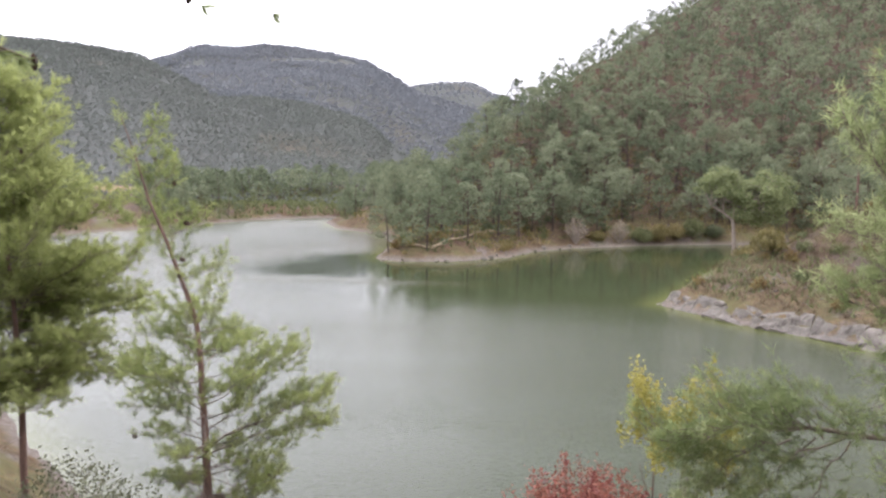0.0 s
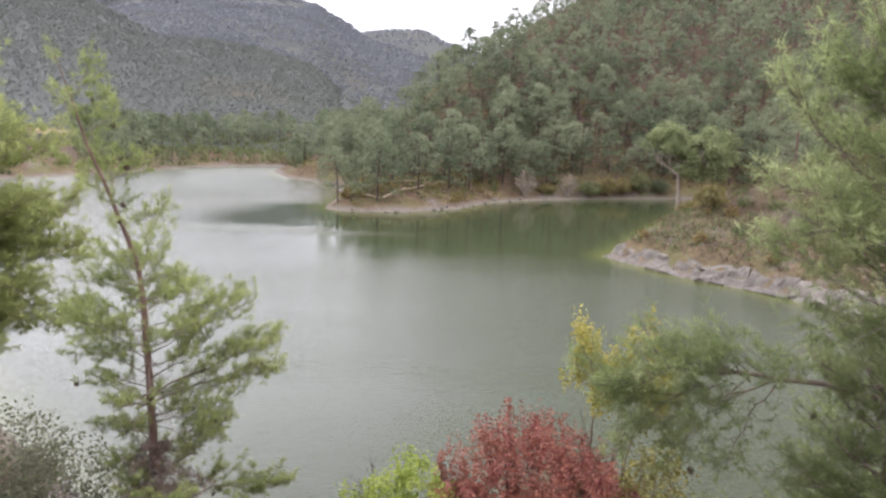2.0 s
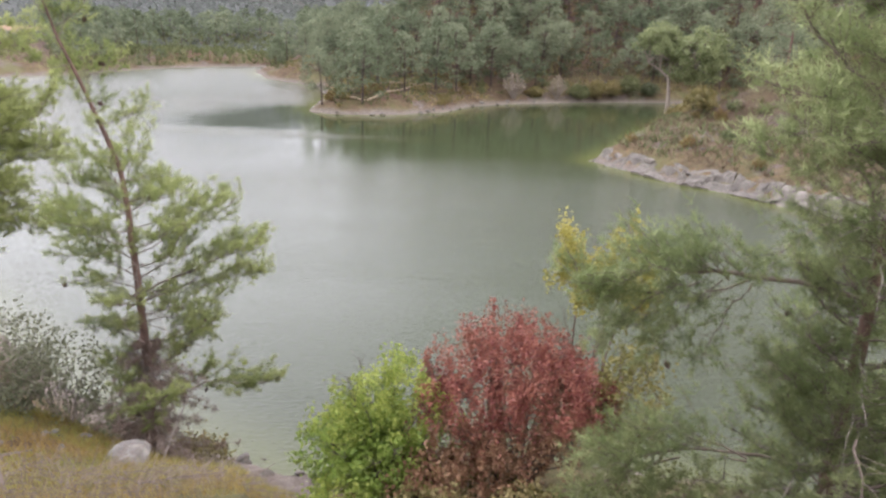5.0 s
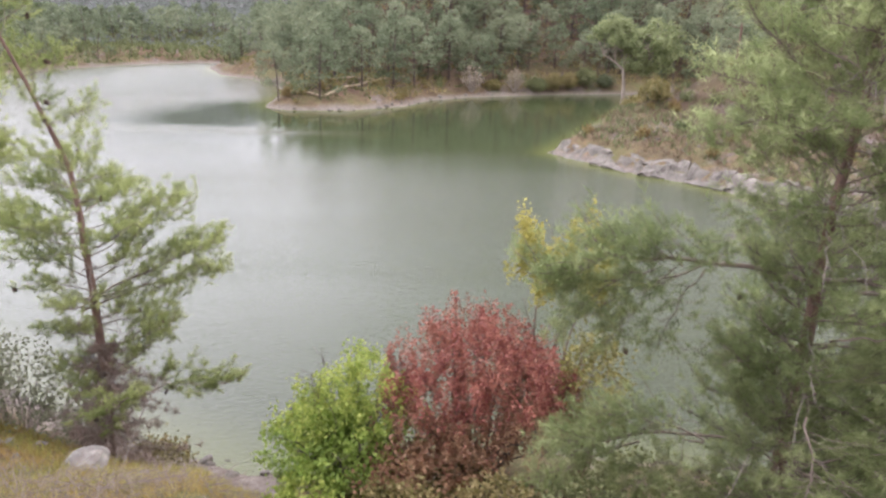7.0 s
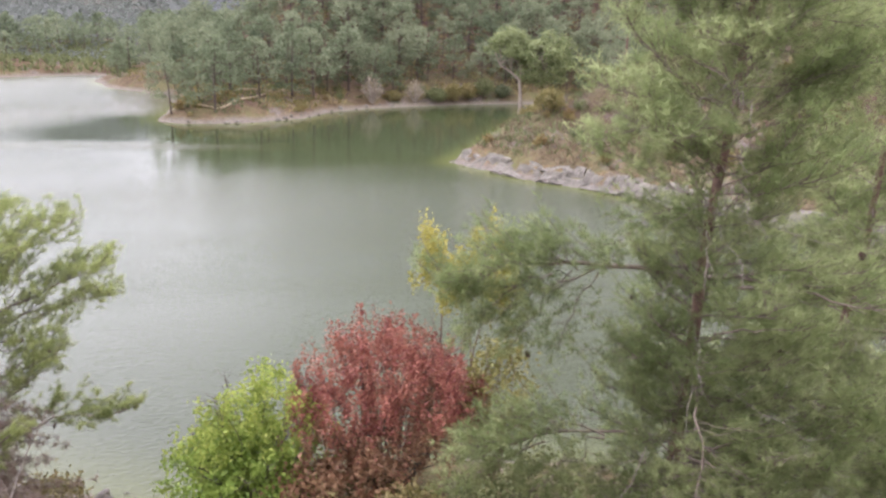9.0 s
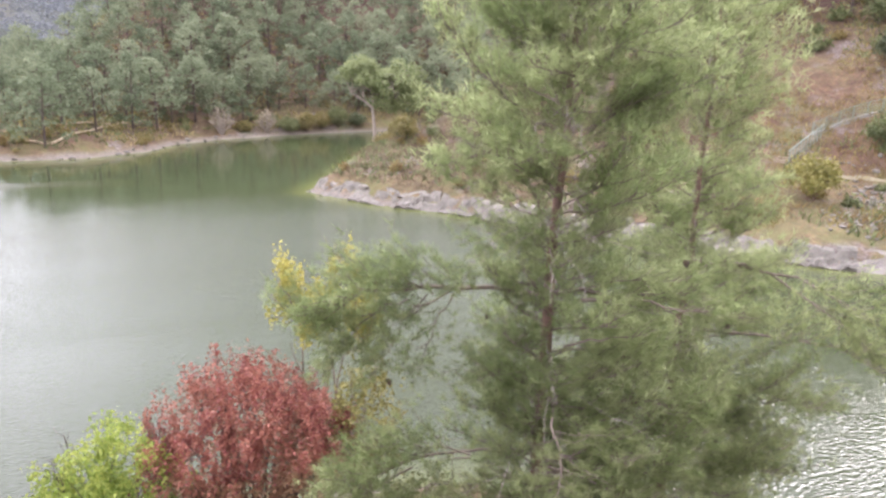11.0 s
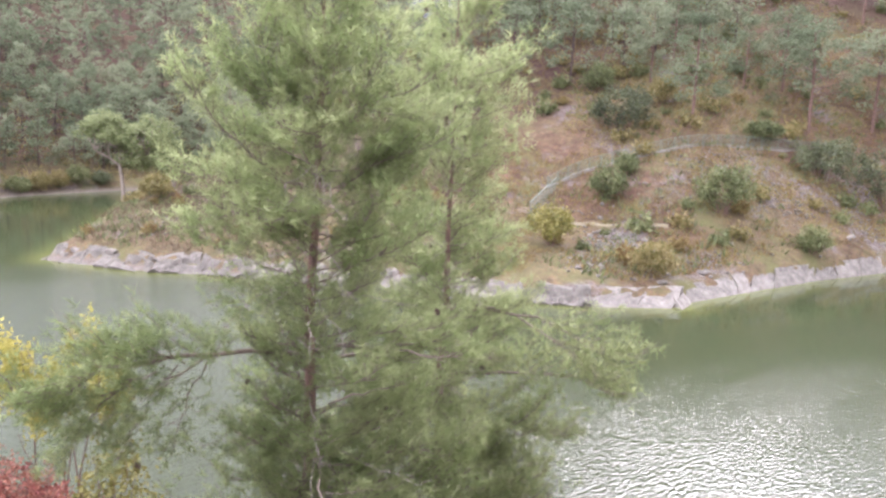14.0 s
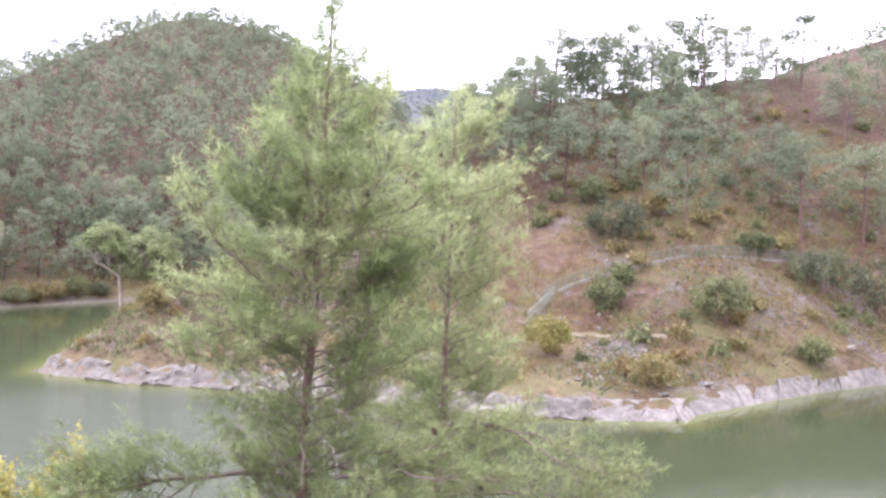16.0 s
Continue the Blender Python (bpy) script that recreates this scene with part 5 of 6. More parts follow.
# land lies to the left of these runs
def ledge(p, q, height, reach, r, rugged=1.0):
    """A tilted block of shore rock between two places of the waterline: broken front, flat back in the ground."""
    p, q = np.array(p, float), np.array(q, float)
    L = np.linalg.norm(q - p)
    w = (q - p) / L
    inland = np.array([-w[1], w[0]])
    nu, nv = max(5, int(L / 0.2)), max(6, int((reach + 0.5) / 0.22))
    u, v = np.meshgrid(np.linspace(0, 1, nu), np.linspace(0, 1, nv), indexing="ij")
    px, py = p[0] + w[0] * L * u, p[1] + w[1] * L * u
    run = -0.5 + (reach * (1 + 0.35 * fbm(px / 1.1, py / 1.1, 47, 2)) + 0.5) * v
    # plates parted by cracks: each vertex belongs to the nearest of some plate centres
    m = max(3, int(L * reach / 0.7))
    cu, cv, off, tu, tv = r.uniform(0, L, m), r.uniform(-0.5, reach, m), r.normal(0, 0.055, m), r.normal(0, 0.09, m), r.normal(0.05, 0.12, m)
    su = (u * L)[..., None] + 0.25 * fbm(px / 0.5, py / 0.5 + v * 3, 51, 2)[..., None]
    du, dv = su - cu, run[..., None] - cv
    dd = np.sort((0.6 * du) ** 2 + dv ** 2, -1)
    near = np.argmin((0.6 * du) ** 2 + dv ** 2, -1)
    i, j = np.meshgrid(np.arange(nu), np.arange(nv), indexing="ij")
    plate = rugged * off[near] + tu[near] * du[i, j, near] + tv[near] * dv[i, j, near]
    crack = 0.16 * rugged * np.clip(1 - (np.sqrt(dd[..., 1]) - np.sqrt(dd[..., 0])) / 0.14, 0, 1)
    X, Y = px + inland[0] * run, py + inland[1] * run
    lift = height * r.uniform(0.7, 1.3) * (1 - 0.9 * v ** 2)
    zz = land(X.ravel(), Y.ravel()).reshape(X.shape) + lift + plate - crack + 0.10 * fbm(px / 0.35 + v, py / 0.35 - v, 45, 3)
    front = np.stack([X, Y, zz], -1).reshape(-1, 3)
    back = front - np.array([-inland[0] * 0.3, -inland[1] * 0.3, 0.8])
    i, j = np.meshgrid(np.arange(nu - 1), np.arange(nv - 1), indexing="ij")
    F = np.stack([i * nv + j, (i + 1) * nv + j, (i + 1) * nv + j + 1, i * nv + j + 1], -1).reshape(-1, 4)
    n = nu * nv
    rim = [k * nv for k in range(nu)] + [(nu - 1) * nv + k for k in range(1, nv)] + [k * nv + nv - 1 for k in range(nu - 2, -1, -1)] + [k for k in range(nv - 2, 0, -1)]
    R = np.array([(a, rim[(k + 1) % len(rim)], rim[(k + 1) % len(rim)] + n, a + n) for k, a in enumerate(rim)])[:, ::-1]
    return mesh_data("rock_ledge", np.concatenate([front, back]), np.concatenate([F, F[:, ::-1] + n, R]))


def slab(p, q, reach, lift, r):
    """A flat tilted slab that dips into the water, its outline askew, its face a little rough."""
    p, q = np.array(p, float), np.array(q, float)
    L = np.linalg.norm(q - p)
    w = (q - p) / L
    inland = np.array([-w[1], w[0]])
    nu, nv = max(5, int(L / 0.3)), 7
    u, v = np.meshgrid(np.linspace(0, 1, nu), np.linspace(0, 1, nv), indexing="ij")
    skew, ragged = r.uniform(0.8, 2.2), 0.5 * fbm(u * L * 1.3 + p[0], v * 2 + p[1], 53, 3)
    along_ = u * L + skew * (v - 0.5) + 0.1 * np.sin(v * 9 + p[0])
    run = -0.45 + (reach + 0.45 + ragged) * v
    X, Y = p[0] + w[0] * along_ + inland[0] * run, p[1] + w[1] * along_ + inland[1] * run
    top = at_ground(*(p + w * L / 2 + inland * reach))
    step = np.where(v > r.uniform(0.35, 0.8), r.uniform(-0.08, 0.05), 0.0) + np.where(u > r.uniform(0.2, 0.9), r.uniform(-0.07, 0.07), 0.0)
    zz = -0.12 + (top + lift + 0.12) * v + r.uniform(-0.05, 0.05) * (u - 0.5) * 2 + 0.45 * step + 0.05 * fbm(X / 0.4, Y / 0.4, 54, 3)
    front = np.stack([X, Y, zz], -1).reshape(-1, 3)
    back = front - np.array([-inland[0] * 0.2, -inland[1] * 0.2, 0.7])
    i, j = np.meshgrid(np.arange(nu - 1), np.arange(nv - 1), indexing="ij")
    F = np.stack([i * nv + j, (i + 1) * nv + j, (i + 1) * nv + j + 1, i * nv + j + 1], -1).reshape(-1, 4)
    n = nu * nv
    rim = [k * nv for k in range(nu)] + [(nu - 1) * nv + k for k in range(1, nv)] + [k * nv + nv - 1 for k in range(nu - 2, -1, -1)] + [k for k in range(nv - 2, 0, -1)]
    R = np.array([(a, rim[(k + 1) % len(rim)], rim[(k + 1) % len(rim)] + n, a + n) for k, a in enumerate(rim)])[:, ::-1]
    return mesh_data("rock_slab", np.concatenate([front, back]), np.concatenate([F, F[:, ::-1] + n, R]))


def slabs(run, reach, lo, hi, label, group):
    P = np.array(run, float)
    for a, b in zip(P[:-1], P[1:]):
        L, s0 = np.linalg.norm(b - a), 0.0
        while s0 < L - 0.6:
            s1 = min(L, s0 + r.uniform(lo, hi))
            me = slab(a + (b - a) * s0 / L, a + (b - a) * s1 / L, reach * r.uniform(0.6, 1.25) * (0.95 if a[0] < 58 else 0.6 if a[0] < 66 else 0.4), r.uniform(-0.05, 0.06), r)
            me.materials.append(PALEROCK)
            tagged(new("rock_slab", me), label, "rock", group)
            s0 = s1 + r.uniform(-0.3, 0.1)


def ledges(run, height, reach, lo, hi, label, group):
    P = np.array(run, float)
    for a, b in zip(P[:-1], P[1:]):
        L, s0 = np.linalg.norm(b - a), 0.0
        while s0 < L - 0.3:
            s1 = min(L, s0 + r.uniform(lo, hi))
            grow = 0.35 + 1.35 * min(1.0, np.linalg.norm(a + (b - a) * s0 / L - P[0]) / 20)
            me = ledge(a + (b - a) * (s0 - 0.06) / L, a + (b - a) * (s1 + 0.02) / L, height * grow * r.uniform(0.9, 1.1), reach * r.uniform(0.95, 1.05), r, 1.0 if "slab" in group else 1.9)
            me.materials.append(PALEROCK if "slab" in group else ROCK)
            tagged(new("rock_ledge", me), label, "rock", group)
            s0 = s1


ledges(((44.5, 26.3), (37, 35), (31, 44), (26.5, 51.3), (23.4, 54), (21.2, 58), (18.6, 62.8))[::-1], 0.26, 1.3, 2.2, 4.6, "pinkish grey broken rock ledge at the waterline", "rock ledges along the point")
slabs(((44.5, 26.3), (49.8, 22.0), (52.3, 22.5), (61, 21.2), (71, 19.4), (82, 16.5), (92, 13)), 1.5, 3.2, 7.0, "pale pinkish tilted rock slab at the waterline", "rock slabs along the shore")
for p, side in along(((18.9, 62.4), (21.2, 58), (23.4, 54), (26.5, 51.3), (31, 44), (37, 35), (44.5, 26.3)), 3.4):
    q = p - side * r.uniform(0.1, 1.1)
    rock(ROCKS[r.integers(7)], q[0], q[1], r.uniform(0.25, 0.55), "pale pinkish broken shore rock", "rocks along the point", 0.5, 25)
for p, side in along(((44.5, 26.3), (49.8, 22.0), (52.3, 22.5), (61, 21.2), (71, 19.4), (82, 16.5), (92, 13)), 4.0):
    q = p - side * r.uniform(1.6, 2.8)
    rock(SLABS[r.integers(4)], q[0], q[1], r.uniform(0.4, 0.9), "pale sloping slab of shore rock", "slabs along the shore", 0.40, 22)
for p, side in along(((-11, 91.5), (-8, 89), (-0.7, 89.3), (6.8, 94), (11, 101), (17, 105.5), (25, 108.7)), 1.1):
    q = p - side * r.uniform(0.0, 0.8)
    rock(ROCKS[r.integers(7)], q[0], q[1], r.uniform(0.25, 0.5), "pale stone on the wooded shore", "stones along the peninsula", 0.5, 25)
for az0, el0, n, spread in ((69.5, -3.3, 16, 2.6), (68.2, -2.2, 10, 2.0), (57.0, -6.0, 12, 2.6), (61.0, -8.5, 12, 1.4), (75.5, -5.8, 14, 2.2), (72.0, -4.8, 10, 1.6), (24.5, -8.4, 10, 2.0), (71.5, 5.5, 6, 2.0)):
    x0, y0, z0, d0 = bearing_spot(az0, el0)
    for _ in range(n):
        rock(ROCKS[r.integers(7)], x0 + r.normal(0, spread), y0 + r.normal(0, spread * 0.8), r.uniform(0.12, 0.36), "grey weathered rock on the dry slope", "rocks on the slope", 0.3, 25)

stones = Soup()
flats = []
for me in ROCKS[:4]:
    bm = bmesh.new()
    bmesh.ops.create_icosphere(bm, subdivisions=1, radius=1)
    N_ = unit(r.normal(size=(9, 3)))
    V_ = np.array([v.co for v in bm.verts])
    k_ = V_ @ N_.T
    V_ = V_ * np.minimum(1.1, np.min(np.where(k_ > 0.1, 0.7 / np.maximum(k_, 0.1), 9), 1))[:, None] * (1, 0.85, 0.6)
    flats.append((V_, np.array([[v.index for v in f.verts] for f in bm.faces])))
    bm.free()
for az0, el0, n, spread in ((65.0, -2.6, 150, 1.9), (67.0, -2.3, 190, 2.0), (71.0, -4.2, 200, 2.2), (76.0, -5.4, 240, 2.4), (58.3, -8.4, 170, 1.5), (60.5, -8.2, 160, 1.3), (66.2, -9.4, 110, 1.6), (69.0, -3.6, 130, 2.0), (63.5, -5.0, 90, 2.4), (24.5, -8.0, 40, 2.2), (57.2, -10.2, 120, 1.4), (26.5, -8.6, 25, 2.0)):
    x0, y0, z0, d0 = bearing_spot(az0, el0)
    xs, ys = x0 + r.normal(0, spread, n), y0 + r.normal(0, spread * 0.8, n)
    for x, y, z in zip(xs, ys, land(xs, ys)):
        V_, F_ = flats[r.integers(4)]
        size, a = r.uniform(0.06, 0.2) * r.uniform(0.7, 1.5), r.uniform(0, 6.283)
        rot = np.array([[math.cos(a), math.sin(a), 0], [-math.sin(a), math.cos(a), 0], [0, 0, 1]])
        stones.add(V_ * size @ rot + (x, y, z + size * 0.25), F_)
scree = new("scree", stones.mesh("scree"))
scree.data.materials.append(ROCK)
tagged(scree, "loose pinkish grey scree stones on the dry slope", "scree", kind="stuff")

big = bearing_spot(-23.6, -32.9)
boulder = rock_mesh(r, 0.36)
boulder.materials[0] = GREYROCK
rock(boulder, big[0], big[1], 0.62, "grey lichened boulder in dry grass", "rocks on the near bank", 0.15, 8)
for p, side in along(((5, 16.7), (-2.2, 16.0), (-5.2, 17.6), (-9.8, 20.4), (-14, 24.4)), 0.15):
    q = p - side * r.uniform(-1.9, 0.4)
    rock(ROCKS[r.integers(7)], q[0], q[1], r.uniform(0.10, 0.26), "pale pinkish rubble stone at the near shore", "rubble on the near shore", 0.3, 25)
for _ in range(22):
    a, d = radians(r.uniform(-34, -8)), r.uniform(10.5, 15.5)
    rock(ROCKS[r.integers(7)], 1 + math.sin(a) * d, -1 + math.cos(a) * d, r.uniform(0.07, 0.2), "small pale stone in dry grass", "rocks on the near bank", 0.25, 25)


# ---- fenced path with steps, across the water ----
def plain(name, a, b, scale, rough=0.8, metal=0.0):
    m, n, l, p = nodes_of(name)
    g = n.new("ShaderNodeNewGeometry")
    nz = noise_node(n, l, scale, 5, g.outputs["Position"], 0.65)
    rr = ramp(n, [(0.3, a), (0.7, b)])
    l.new(nz.outputs["Fac"], rr.inputs[0])
    l.new(rr.outputs[0], p.inputs["Base Color"])
    p.inputs["Roughness"].default_value, p.inputs["Metallic"].default_value = rough, metal
    return m


CONCRETE = plain("worn_concrete", (0.13, 0.122, 0.10), (0.21, 0.195, 0.165), 2.5)
FENCE = plain("painted_fence", (0.095, 0.115, 0.085), (0.15, 0.17, 0.13), 3.0, 0.6)
TIMBER = plain("grey_timber", (0.12, 0.09, 0.055), (0.21, 0.17, 0.11), 5.0)


def box(s, c, half, turn=0.0):
    ca, sa_ = math.cos(turn), math.sin(turn)
    V = np.array([(i * half[0], j * half[1], k * half[2]) for i in (-1, 1) for j in (-1, 1) for k in (-1, 1)])
    V = np.stack([V[:, 0] * ca - V[:, 1] * sa_, V[:, 0] * sa_ + V[:, 1] * ca, V[:, 2]], 1) + c
    s.add(V, [(0, 1, 3, 2), (4, 6, 7, 5), (0, 4, 5, 1), (2, 3, 7, 6), (0, 2, 6, 4), (1, 5, 7, 3)])
    return s


way_pts = np.array([bearing_spot(az, el)[:3] for az, el in ((53.6, -4.6), (55.9, -3.4), (58.5, -2.4), (61.0, -1.6), (63.9, -0.8), (67.1, -0.5), (70.0, -0.6), (74.0, -0.7))])
fine_pts = np.concatenate([np.linspace(a, b, 7)[:-1] for a, b in zip(way_pts[:-1], way_pts[1:])] + [way_pts[-1:]])
for _ in range(4):
    fine_pts[1:-1] = (fine_pts[:-2] + fine_pts[1:-1] * 2 + fine_pts[2:]) / 4
tang = unit(np.gradient(fine_pts, axis=0) * (1, 1, 0))
left = np.stack([-tang[:, 1], tang[:, 0], 0 * tang[:, 0]], 1)
s = Soup()
n = len(fine_pts)
strip = np.concatenate([fine_pts + left * 1.7 + (0, 0, 0.18), fine_pts - left * 0.15 + (0, 0, 0.18), fine_pts - left * 0.15 + (0, 0, -0.9), fine_pts + left * 1.7 + (0, 0, -0.9)])
i = np.arange(n - 1)
for k in range(4):
    m_ = (k + 1) % 4
    s.add(strip, np.stack([k * n + i, k * n + i + 1, m_ * n + i + 1, m_ * n + i], 1))
path_ob = tagged(part("footpath", s.mesh("footpath"), CONCRETE, None), "pale concrete footpath along the slope", "path", kind="structure")
trail = np.array([bearing_spot(az, el)[:3] for az, el in ((55.4, -7.25), (57.3, -7.15), (59.2, -7.05), (61.2, -7.0), (63.2, -6.9))])
trail = np.concatenate([np.linspace(a, b, 6)[:-1] for a, b in zip(trail[:-1], trail[1:])] + [trail[-1:]])
tt = unit(np.gradient(trail, axis=0) * (1, 1, 0))
tl = np.stack([-tt[:, 1], tt[:, 0], 0 * tt[:, 0]], 1)
m_ = len(trail)
cross = []
for off_, up_ in ((0.3, -0.02), (0.1, 0.07), (-0.1, 0.07), (-0.3, -0.05)):
    q_ = trail + tl * off_
    q_[:, 2] = land(q_[:, 0], q_[:, 1]) + up_
    cross.append(q_)
i = np.arange(m_ - 1)
tagged(part("trail", mesh_data("trail", np.concatenate(cross), np.concatenate([np.stack([k * m_ + i, k * m_ + i + 1, (k + 1) * m_ + i + 1, (k + 1) * m_ + i], 1) for k in range(3)]), True), plain("trodden_earth", (0.10, 0.082, 0.045), (0.17, 0.145, 0.085), 1.5), None), "narrow straw-coloured trodden trail on the slope", "path", kind="structure")
fence = thing("fence", (0, 0, 0), "pale green wire fence with posts along the footpath", "fence")
rail = fine_pts - left * 0.05 + (0, 0, 0.17)
for k in range(0, n, 2):
    part("post", box(Soup(), rail[k] + (0, 0, 0.55), (0.035, 0.035, 0.58)).mesh("post"), FENCE, fence)
for hgt in (1.1, 0.1):
    part("rail", Soup().add(*tube(rail + (0, 0, hgt), np.full(n, 0.024), 5)).mesh("rail", True), FENCE, fence)
s = Soup()
for a, b in zip(rail[:-1], rail[1:]):
    m_ = max(3, int(np.linalg.norm(b - a) / 0.11))
    for u in range(m_):
        p = a + (b - a) * u / m_
        s.add(*tube([p + (0, 0, 0.1), p + (0, 0, 1.1)], (0.014, 0.014), 3))
part("wire_mesh", s.mesh("wire_mesh"), FENCE, fence)
steps = thing("steps", (0, 0, 0), "flight of timber-edged steps down the slope", "steps")
s0, s1 = np.array(bearing_spot(51.6, -6.8)[:3]), way_pts[0]
turn = math.atan2(s1[1] - s0[1], s1[0] - s0[0])
for k in range(10):
    p = s0 + (s1 - s0) * (k + 0.5) / 10
    part("step", box(Soup(), p + (0, 0, 0.12), (0.15, 0.7, 0.13), turn).mesh("step"), TIMBER, steps)
    part("handrail_post", box(Soup(), p + np.array([math.sin(turn), -math.cos(turn), 0]) * 0.95 + (0, 0, 0.6), (0.04, 0.04, 0.6), turn).mesh("handrail_post"), FENCE, steps)
hr = np.array([s0 + (s1 - s0) * u + np.array([math.sin(turn), -math.cos(turn), 0]) * 0.95 + (0, 0, 1.2) for u in (0, 0.5, 1)])
part("handrail", Soup().add(*tube(hr, (0.06, 0.06, 0.06), 6)).mesh("handrail", True), FENCE, steps)

# fallen trunks on the peninsula: bearing and elevation of their ends
LOGWOOD = bark("bleached_log", (0.21, 0.16, 0.10), (0.38, 0.31, 0.21), 6)
LOGS = ((-2.9, -5.64, 1.2, -5.51), (-2.7, -6.85, 1.2, -5.64), (-4.4, -6.53, -2.9, -6.85), (1.4, -5.59, 3.6, -5.19))
for k, (a0, e0, a1, e1) in enumerate(LOGS):
    a, b = np.array(bearing_spot(a0, e0)[:3]), np.array(bearing_spot(a1, e1)[:3])
    P = np.linspace(a, b, 8)
    P[:, 2] = land(P[:, 0], P[:, 1]) + 0.2
    tagged(part("fallen_trunk", Soup().add(*tube(P, np.linspace(0.17, 0.09, 8), 7)).mesh("fallen_trunk", True), LOGWOOD, None), "bleached tan fallen trunk lying above the shore", "log", "fallen trunks")

# ---- dry grass and low growth ----
def grass(name, label, spots, blade, width, per, spread, mat, r):
    z = land(spots[:, 0], spots[:, 1])
    B = np.repeat(np.stack([spots[:, 0], spots[:, 1], z], 1), per, 0)
    off = r.normal(0, spread, (len(B), 2))
    B[:, :2] += off
    D = unit(r.normal(size=(len(B), 3)) * (0.55, 0.55, 0.2) + (0, 0, 1))
    ob = new(name, mesh_data(name, *blades(B, D, blade, width, r)))
    ob.data.materials.append(mat)
    return tagged(ob, label, "grass", kind="stuff")


near_spots = scatter(9000, -40, -4, 8, 19, 0.10, r, lambda x, y, az, d: (shore_distance(x, y) > 1.7) & (fbm(x / 2, y / 2, 63, 3) > -0.12))
grass("dry_grass", "ochre and olive dry grass tufts on the near bank", near_spots, 0.15, 0.012, 15, 0.07, BANKGRASS, r)
green_tufts = scatter(5000, -40, -10, 9, 18, 0.13, r, lambda x, y, az, d: (shore_distance(x, y) > 1.9) & (fbm(x / 1.7, y / 1.7, 68, 3) > -0.06))
grass("green_grass", "yellow-green grass on the near bank", green_tufts, 0.15, 0.012, 18, 0.08, BANKGREEN, r)
brush = Soup()
for k in range(950):
    a, d = radians(r.uniform(-40, -10)), r.uniform(8.3, 11.2)
    x, y = 1 + math.sin(a) * d, -1 + math.cos(a) * d
    p = np.array([x, y, at_ground(x, y) + r.uniform(0.01, 0.10)])
    w = unit(np.array([r.normal(), r.normal() * 0.7, r.uniform(-0.05, 0.16)]))
    q = p + w * r.uniform(0.25, 0.8) * (2.2 if k % 40 == 0 else 1.0)
    q[2] = max(q[2], at_ground(q[0], q[1]) + 0.02)
    th = 0.012 if k % 40 == 0 else 0.0045
    brush.add(*tube([p, (p + q) / 2 + r.normal(0, 0.02, 3), q], (th, th * 0.8, th * 0.4), 4))
    e = (p + q) / 2 + w * 0.15 + r.normal(0, 0.08, 3)
    brush.add(*tube([(p + q) / 2, e], (th * 0.7, th * 0.4), 3))
bo = new("brushwood", brush.mesh("brushwood"))
bo.data.materials.append(BRUSH)
tagged(bo, "tangle of grey-purple dry brushwood on the near bank", "brushwood", kind="stuff")
slope_spots = scatter(24000, 46, 84, 52, 125, 0.45, r, lambda x, y, az, d: (shore_distance(x, y) > 2.2) & (fbm(x / 5, y / 5, 64, 3) > -0.08))
grass("slope_grass", "tawny dry grass and herbs on the open slopes", slope_spots, 0.55, 0.09, 9, 0.3, DRYGRASS, r)
point_spots = scatter(6000, 13, 46, 52, 100, 0.5, r, lambda x, y, az, d: (shore_distance(x, y) > 1.6) & (fbm(x / 5, y / 5, 64, 3) > -0.14))
grass("point_grass", "brown dry grass and heath on the rocky point", point_spots, 0.5, 0.09, 10, 0.3, POINTGRASS, r)
green_spots = scatter(14000, -10, 84, 52, 160, 0.9, r, lambda x, y, az, d: (shore_distance(x, y) > 2.0) & (fbm(x / 7, y / 7, 65, 3) > -0.08))
grass("low_scrub", "low olive scrub between the pines", green_spots, 0.7, 0.16, 9, 0.4, SHRUB, r)

under_spots = scatter(5000, -9, 32, 96, 150, 0.9, r, lambda x, y, az, d: (shore_distance(x, y) > 1.5) & (fbm(x / 6, y / 6, 69, 3) > -0.06))
grass("undergrowth", "rusty olive undergrowth between the pines", under_spots, 0.75, 0.2, 10, 0.45, OLIVE, r)

stick_foot = bearing_spot(-21.0, -33.4)
stick = np.array([stick_foot[:3], np.array(stick_foot[:3]) + (0.25, 0.5, 0.75), np.array(stick_foot[:3]) + (0.65, 0.9, 1.5)])
tagged(part("dead_stick", Soup().add(*tube(stick, (0.016, 0.013, 0.007), 6)).mesh("dead_stick", True), TWIG, None), "bleached dead stick leaning beside the young pine", "stick")

far_shore = scatter(16000, -38, -8.5, 118, 235, 1.0, r, lambda x, y, az, d: (shore_distance(x, y) > 0.9) & ((az < -12) | (d > 155)) & (np.abs(az + 26.9) > 2.0))
grass("shore_scrub", "dull green scrub above the far shore", far_shore, 1.2, 0.4, 6, 0.6, SHRUB, r)

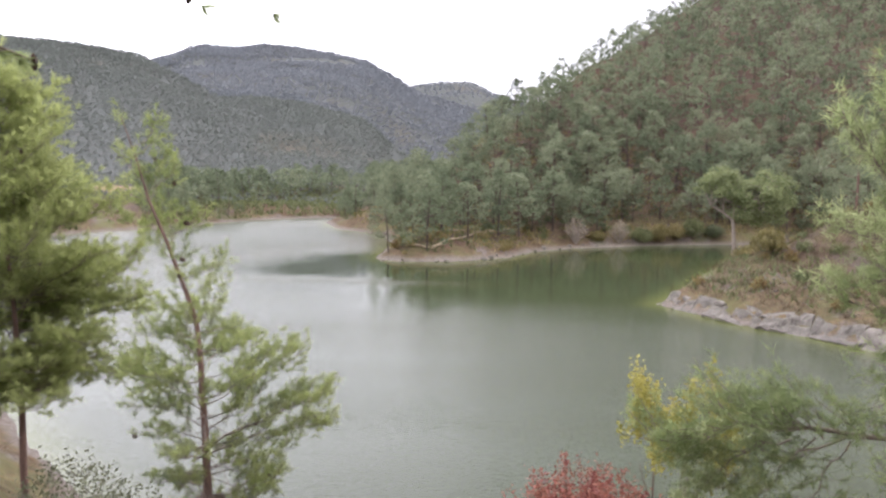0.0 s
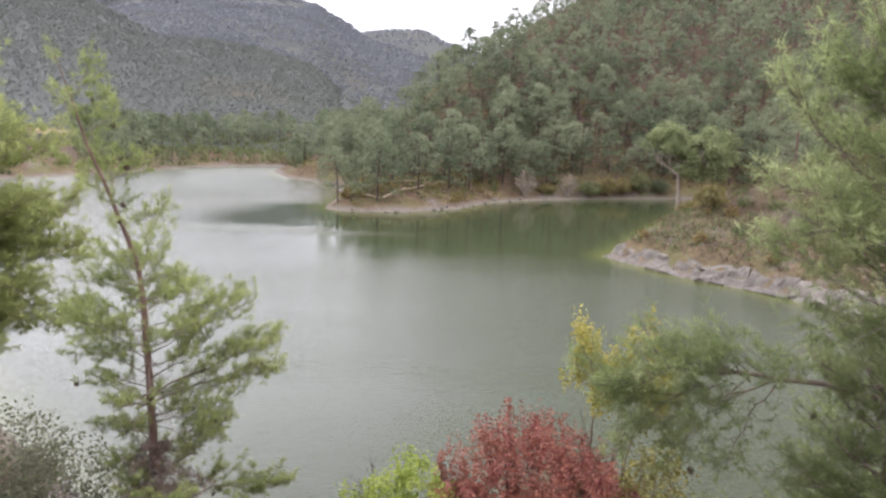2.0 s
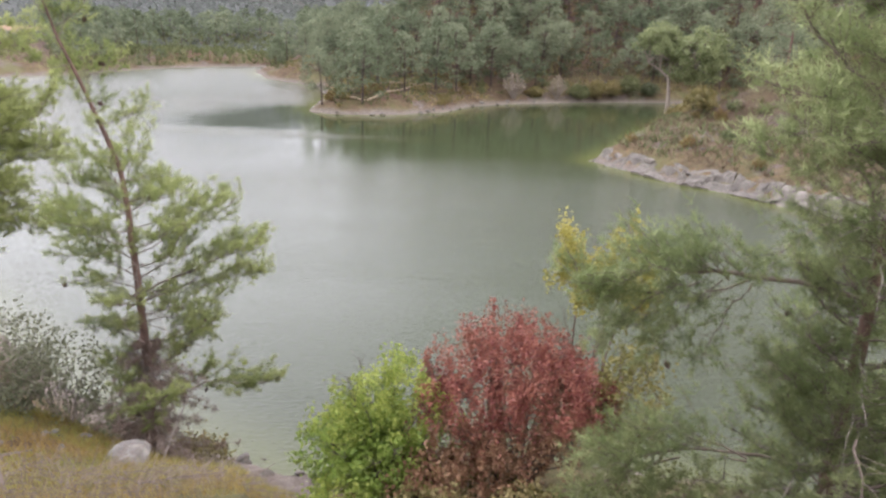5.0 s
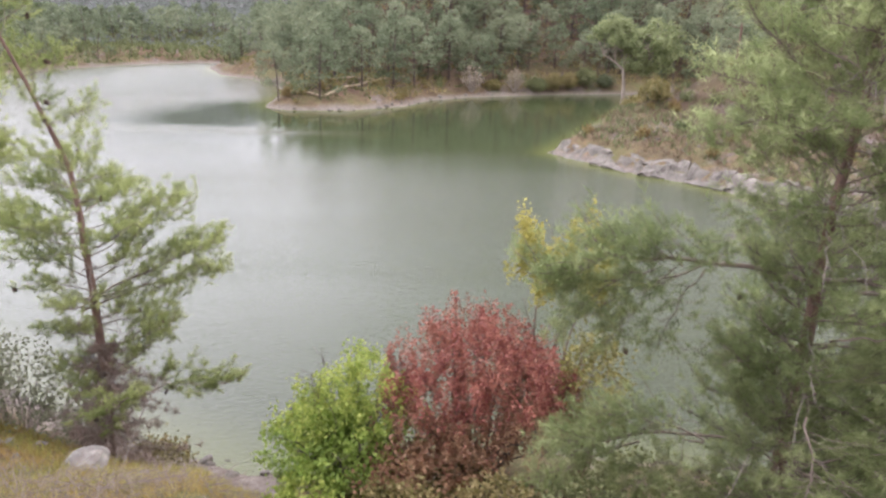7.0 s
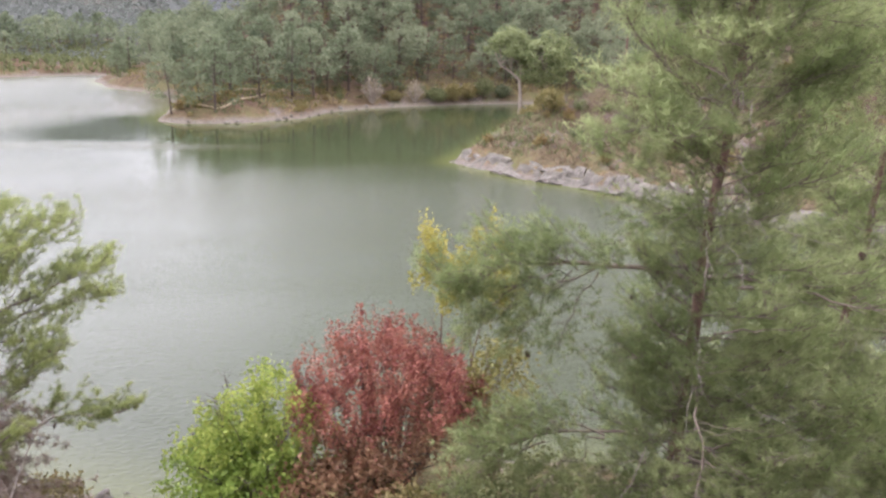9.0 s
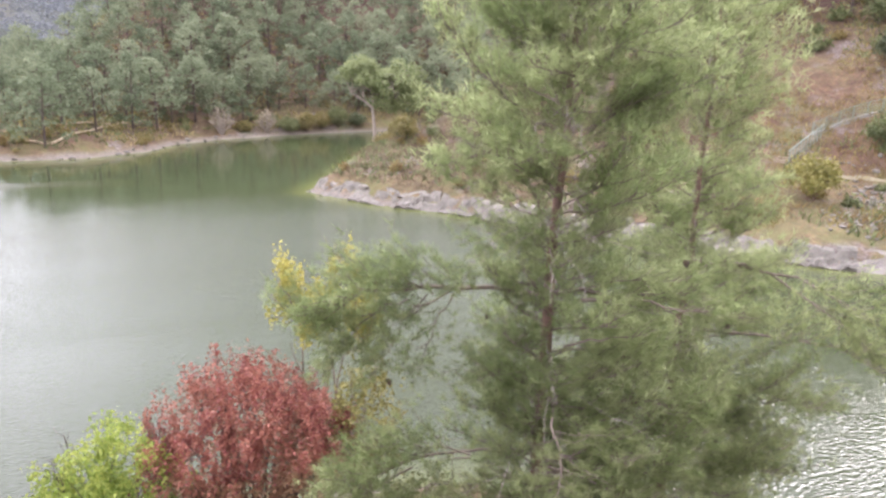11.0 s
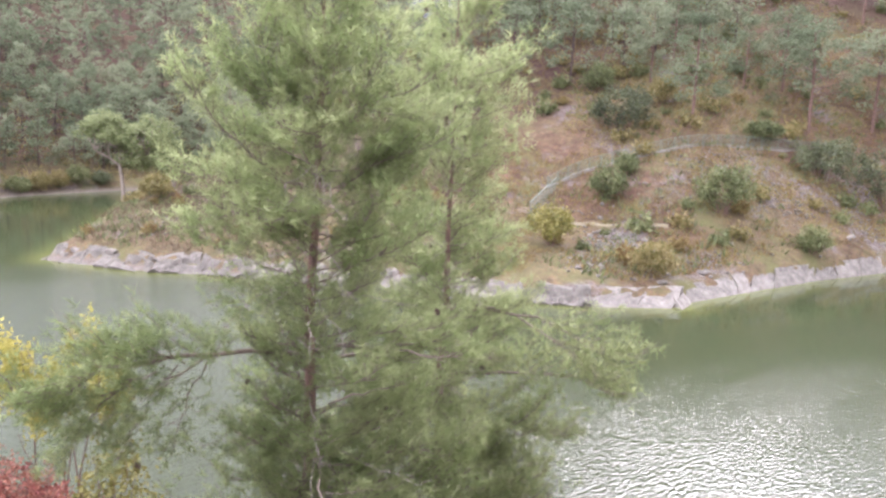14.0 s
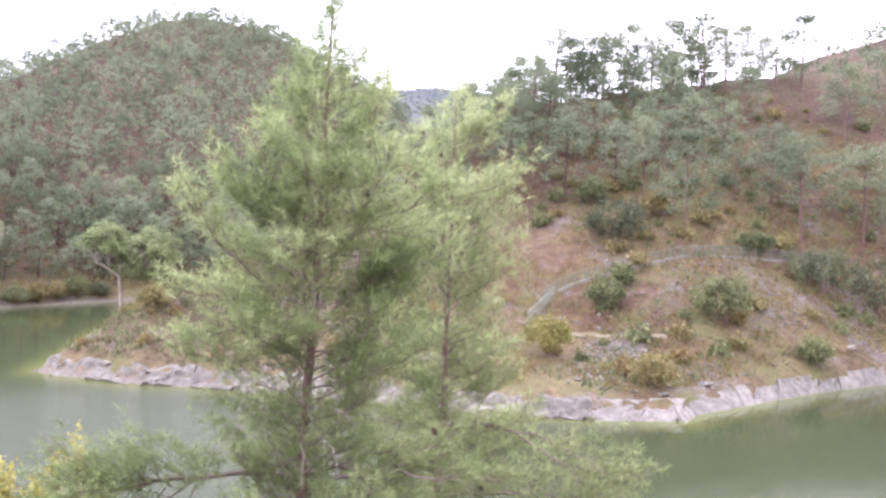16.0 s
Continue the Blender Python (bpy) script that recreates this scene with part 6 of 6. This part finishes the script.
# ---- bare earth cuts on the far shore ----
EARTH = plain("bare_earth", (0.20, 0.105, 0.06), (0.36, 0.23, 0.15), 0.25)
for k, (az, el, w, h) in enumerate(((-26.9, -2.0, 9.0, 4.5), (-10.3, -2.0, 5.0, 3.0), (-30.5, -1.6, 6.0, 3.0))):
    x0, y0, z0, d0 = bearing_spot(az, el, 300)
    u, v = np.meshgrid(np.linspace(-1, 1, 15), np.linspace(-1, 1, 11), indexing="ij")
    px, py = x0 + u * w, y0 + v * h * 1.6
    edge = 1 - np.sqrt(u ** 2 + v ** 2) + 0.5 * fbm(px / 3, py / 3, 80 + k, 3)
    pz = land(px.ravel(), py.ravel()).reshape(u.shape) + np.clip(edge, -1, 0.5) * 1.3
    i, j = np.meshgrid(np.arange(14), np.arange(10), indexing="ij")
    F = np.stack([i * 11 + j, i * 11 + j + 1, (i + 1) * 11 + j + 1, (i + 1) * 11 + j], -1).reshape(-1, 4)
    tagged(part("earth_bank", mesh_data("earth_bank", np.stack([px, py, pz], -1).reshape(-1, 3), F, True), EARTH, None), "orange bare earth cut above the far shore", "bank", kind="structure")


# ---- the pine that leans over the viewpoint ----
def overhanging_pine():
    r = np.random.default_rng(77)
    x, y = -5.2, -1.6
    z = at_ground(x, y) - 0.2
    t0 = thing("pine_tree", (x, y, z), "old pine leaning over the viewpoint with hanging cones", "tree", "pines on the near bank")
    base = np.array([x, y, z])
    T = np.array([(0, 0, 0), (0.1, 0.2, 2), (0.3, 0.5, 4), (0.5, 0.9, 6.2), (0.6, 1.1, 8.5)])
    part("trunk", Soup().add(*tube(T, (0.24, 0.20, 0.17, 0.13, 0.05), 10)).mesh("trunk", True), BARK, t0)
    tips, ways = [], []
    ends = [((0.4, 0.8, 6.0), (-0.87, 3.56, 13.40)), ((0.45, 0.85, 6.4), (-0.5, 3.70, 13.47)), ((0.3, 0.5, 3.6), (-1.78, 3.5, 13.0)), ((0.5, 0.9, 6.2), (-6.5, 3.5, 17.5)), ((0.5, 0.9, 6.6), (-8.0, 0.5, 18)), ((0.55, 1.0, 7.2), (-3.5, -2.5, 18.5)), ((0.5, 1.0, 7.6), (-4.6, 1.0, 19.4))]
    for k, (a, b) in enumerate(ends):
        a, b = np.array(a), np.array(b) - base
        P = curve_between(a, b, 0.5, 9, 0.04, r)
        w = Soup().add(*tube(P, 0.035 * np.linspace(1, 0.15, 9), 6))
        for j in range(10 if k < 3 else 24):
            q = r.uniform(0.72 if k < 3 else 0.4, 1.0)
            i = min(int(q * 8), 7)
            p = P[i] + (P[i + 1] - P[i]) * (q * 8 - i)
            e = p + unit((P[-1] - P[-2]) + r.normal(0, 0.12, 3)) * r.uniform(0.1, 0.28)
            w.add(*tube([p, (p + e) / 2, e], (0.006, 0.005, 0.003), 4))
            tips.append(e)
            ways.append(unit(e - p))
        limb = part("limb", w.mesh("limb", True), LIMB, t0)
        for j in range(3):
            c = part("cone", CONE_ME, CONE, limb, "dark hanging pine cone")
            c.matrix_basis = pose(*(P[-1 - j // 2] + r.normal(0, 0.015, 3)), r.uniform(-40, 40), r.uniform(-40, 40), 0) @ Matrix.Scale(0.6, 4)
    C, D = np.repeat(np.array(tips), 60, 0), np.repeat(np.array(ways), 60, 0)
    Dn = unit(D * 0.9 + unit(r.normal(size=C.shape)) * 0.7 + (0, 0, -0.1))
    tagged(part("foliage", Soup().add(*blades(C, Dn, 0.12, 0.006, r)).mesh("foliage"), PINE, t0), kind="stuff")


overhanging_pine()
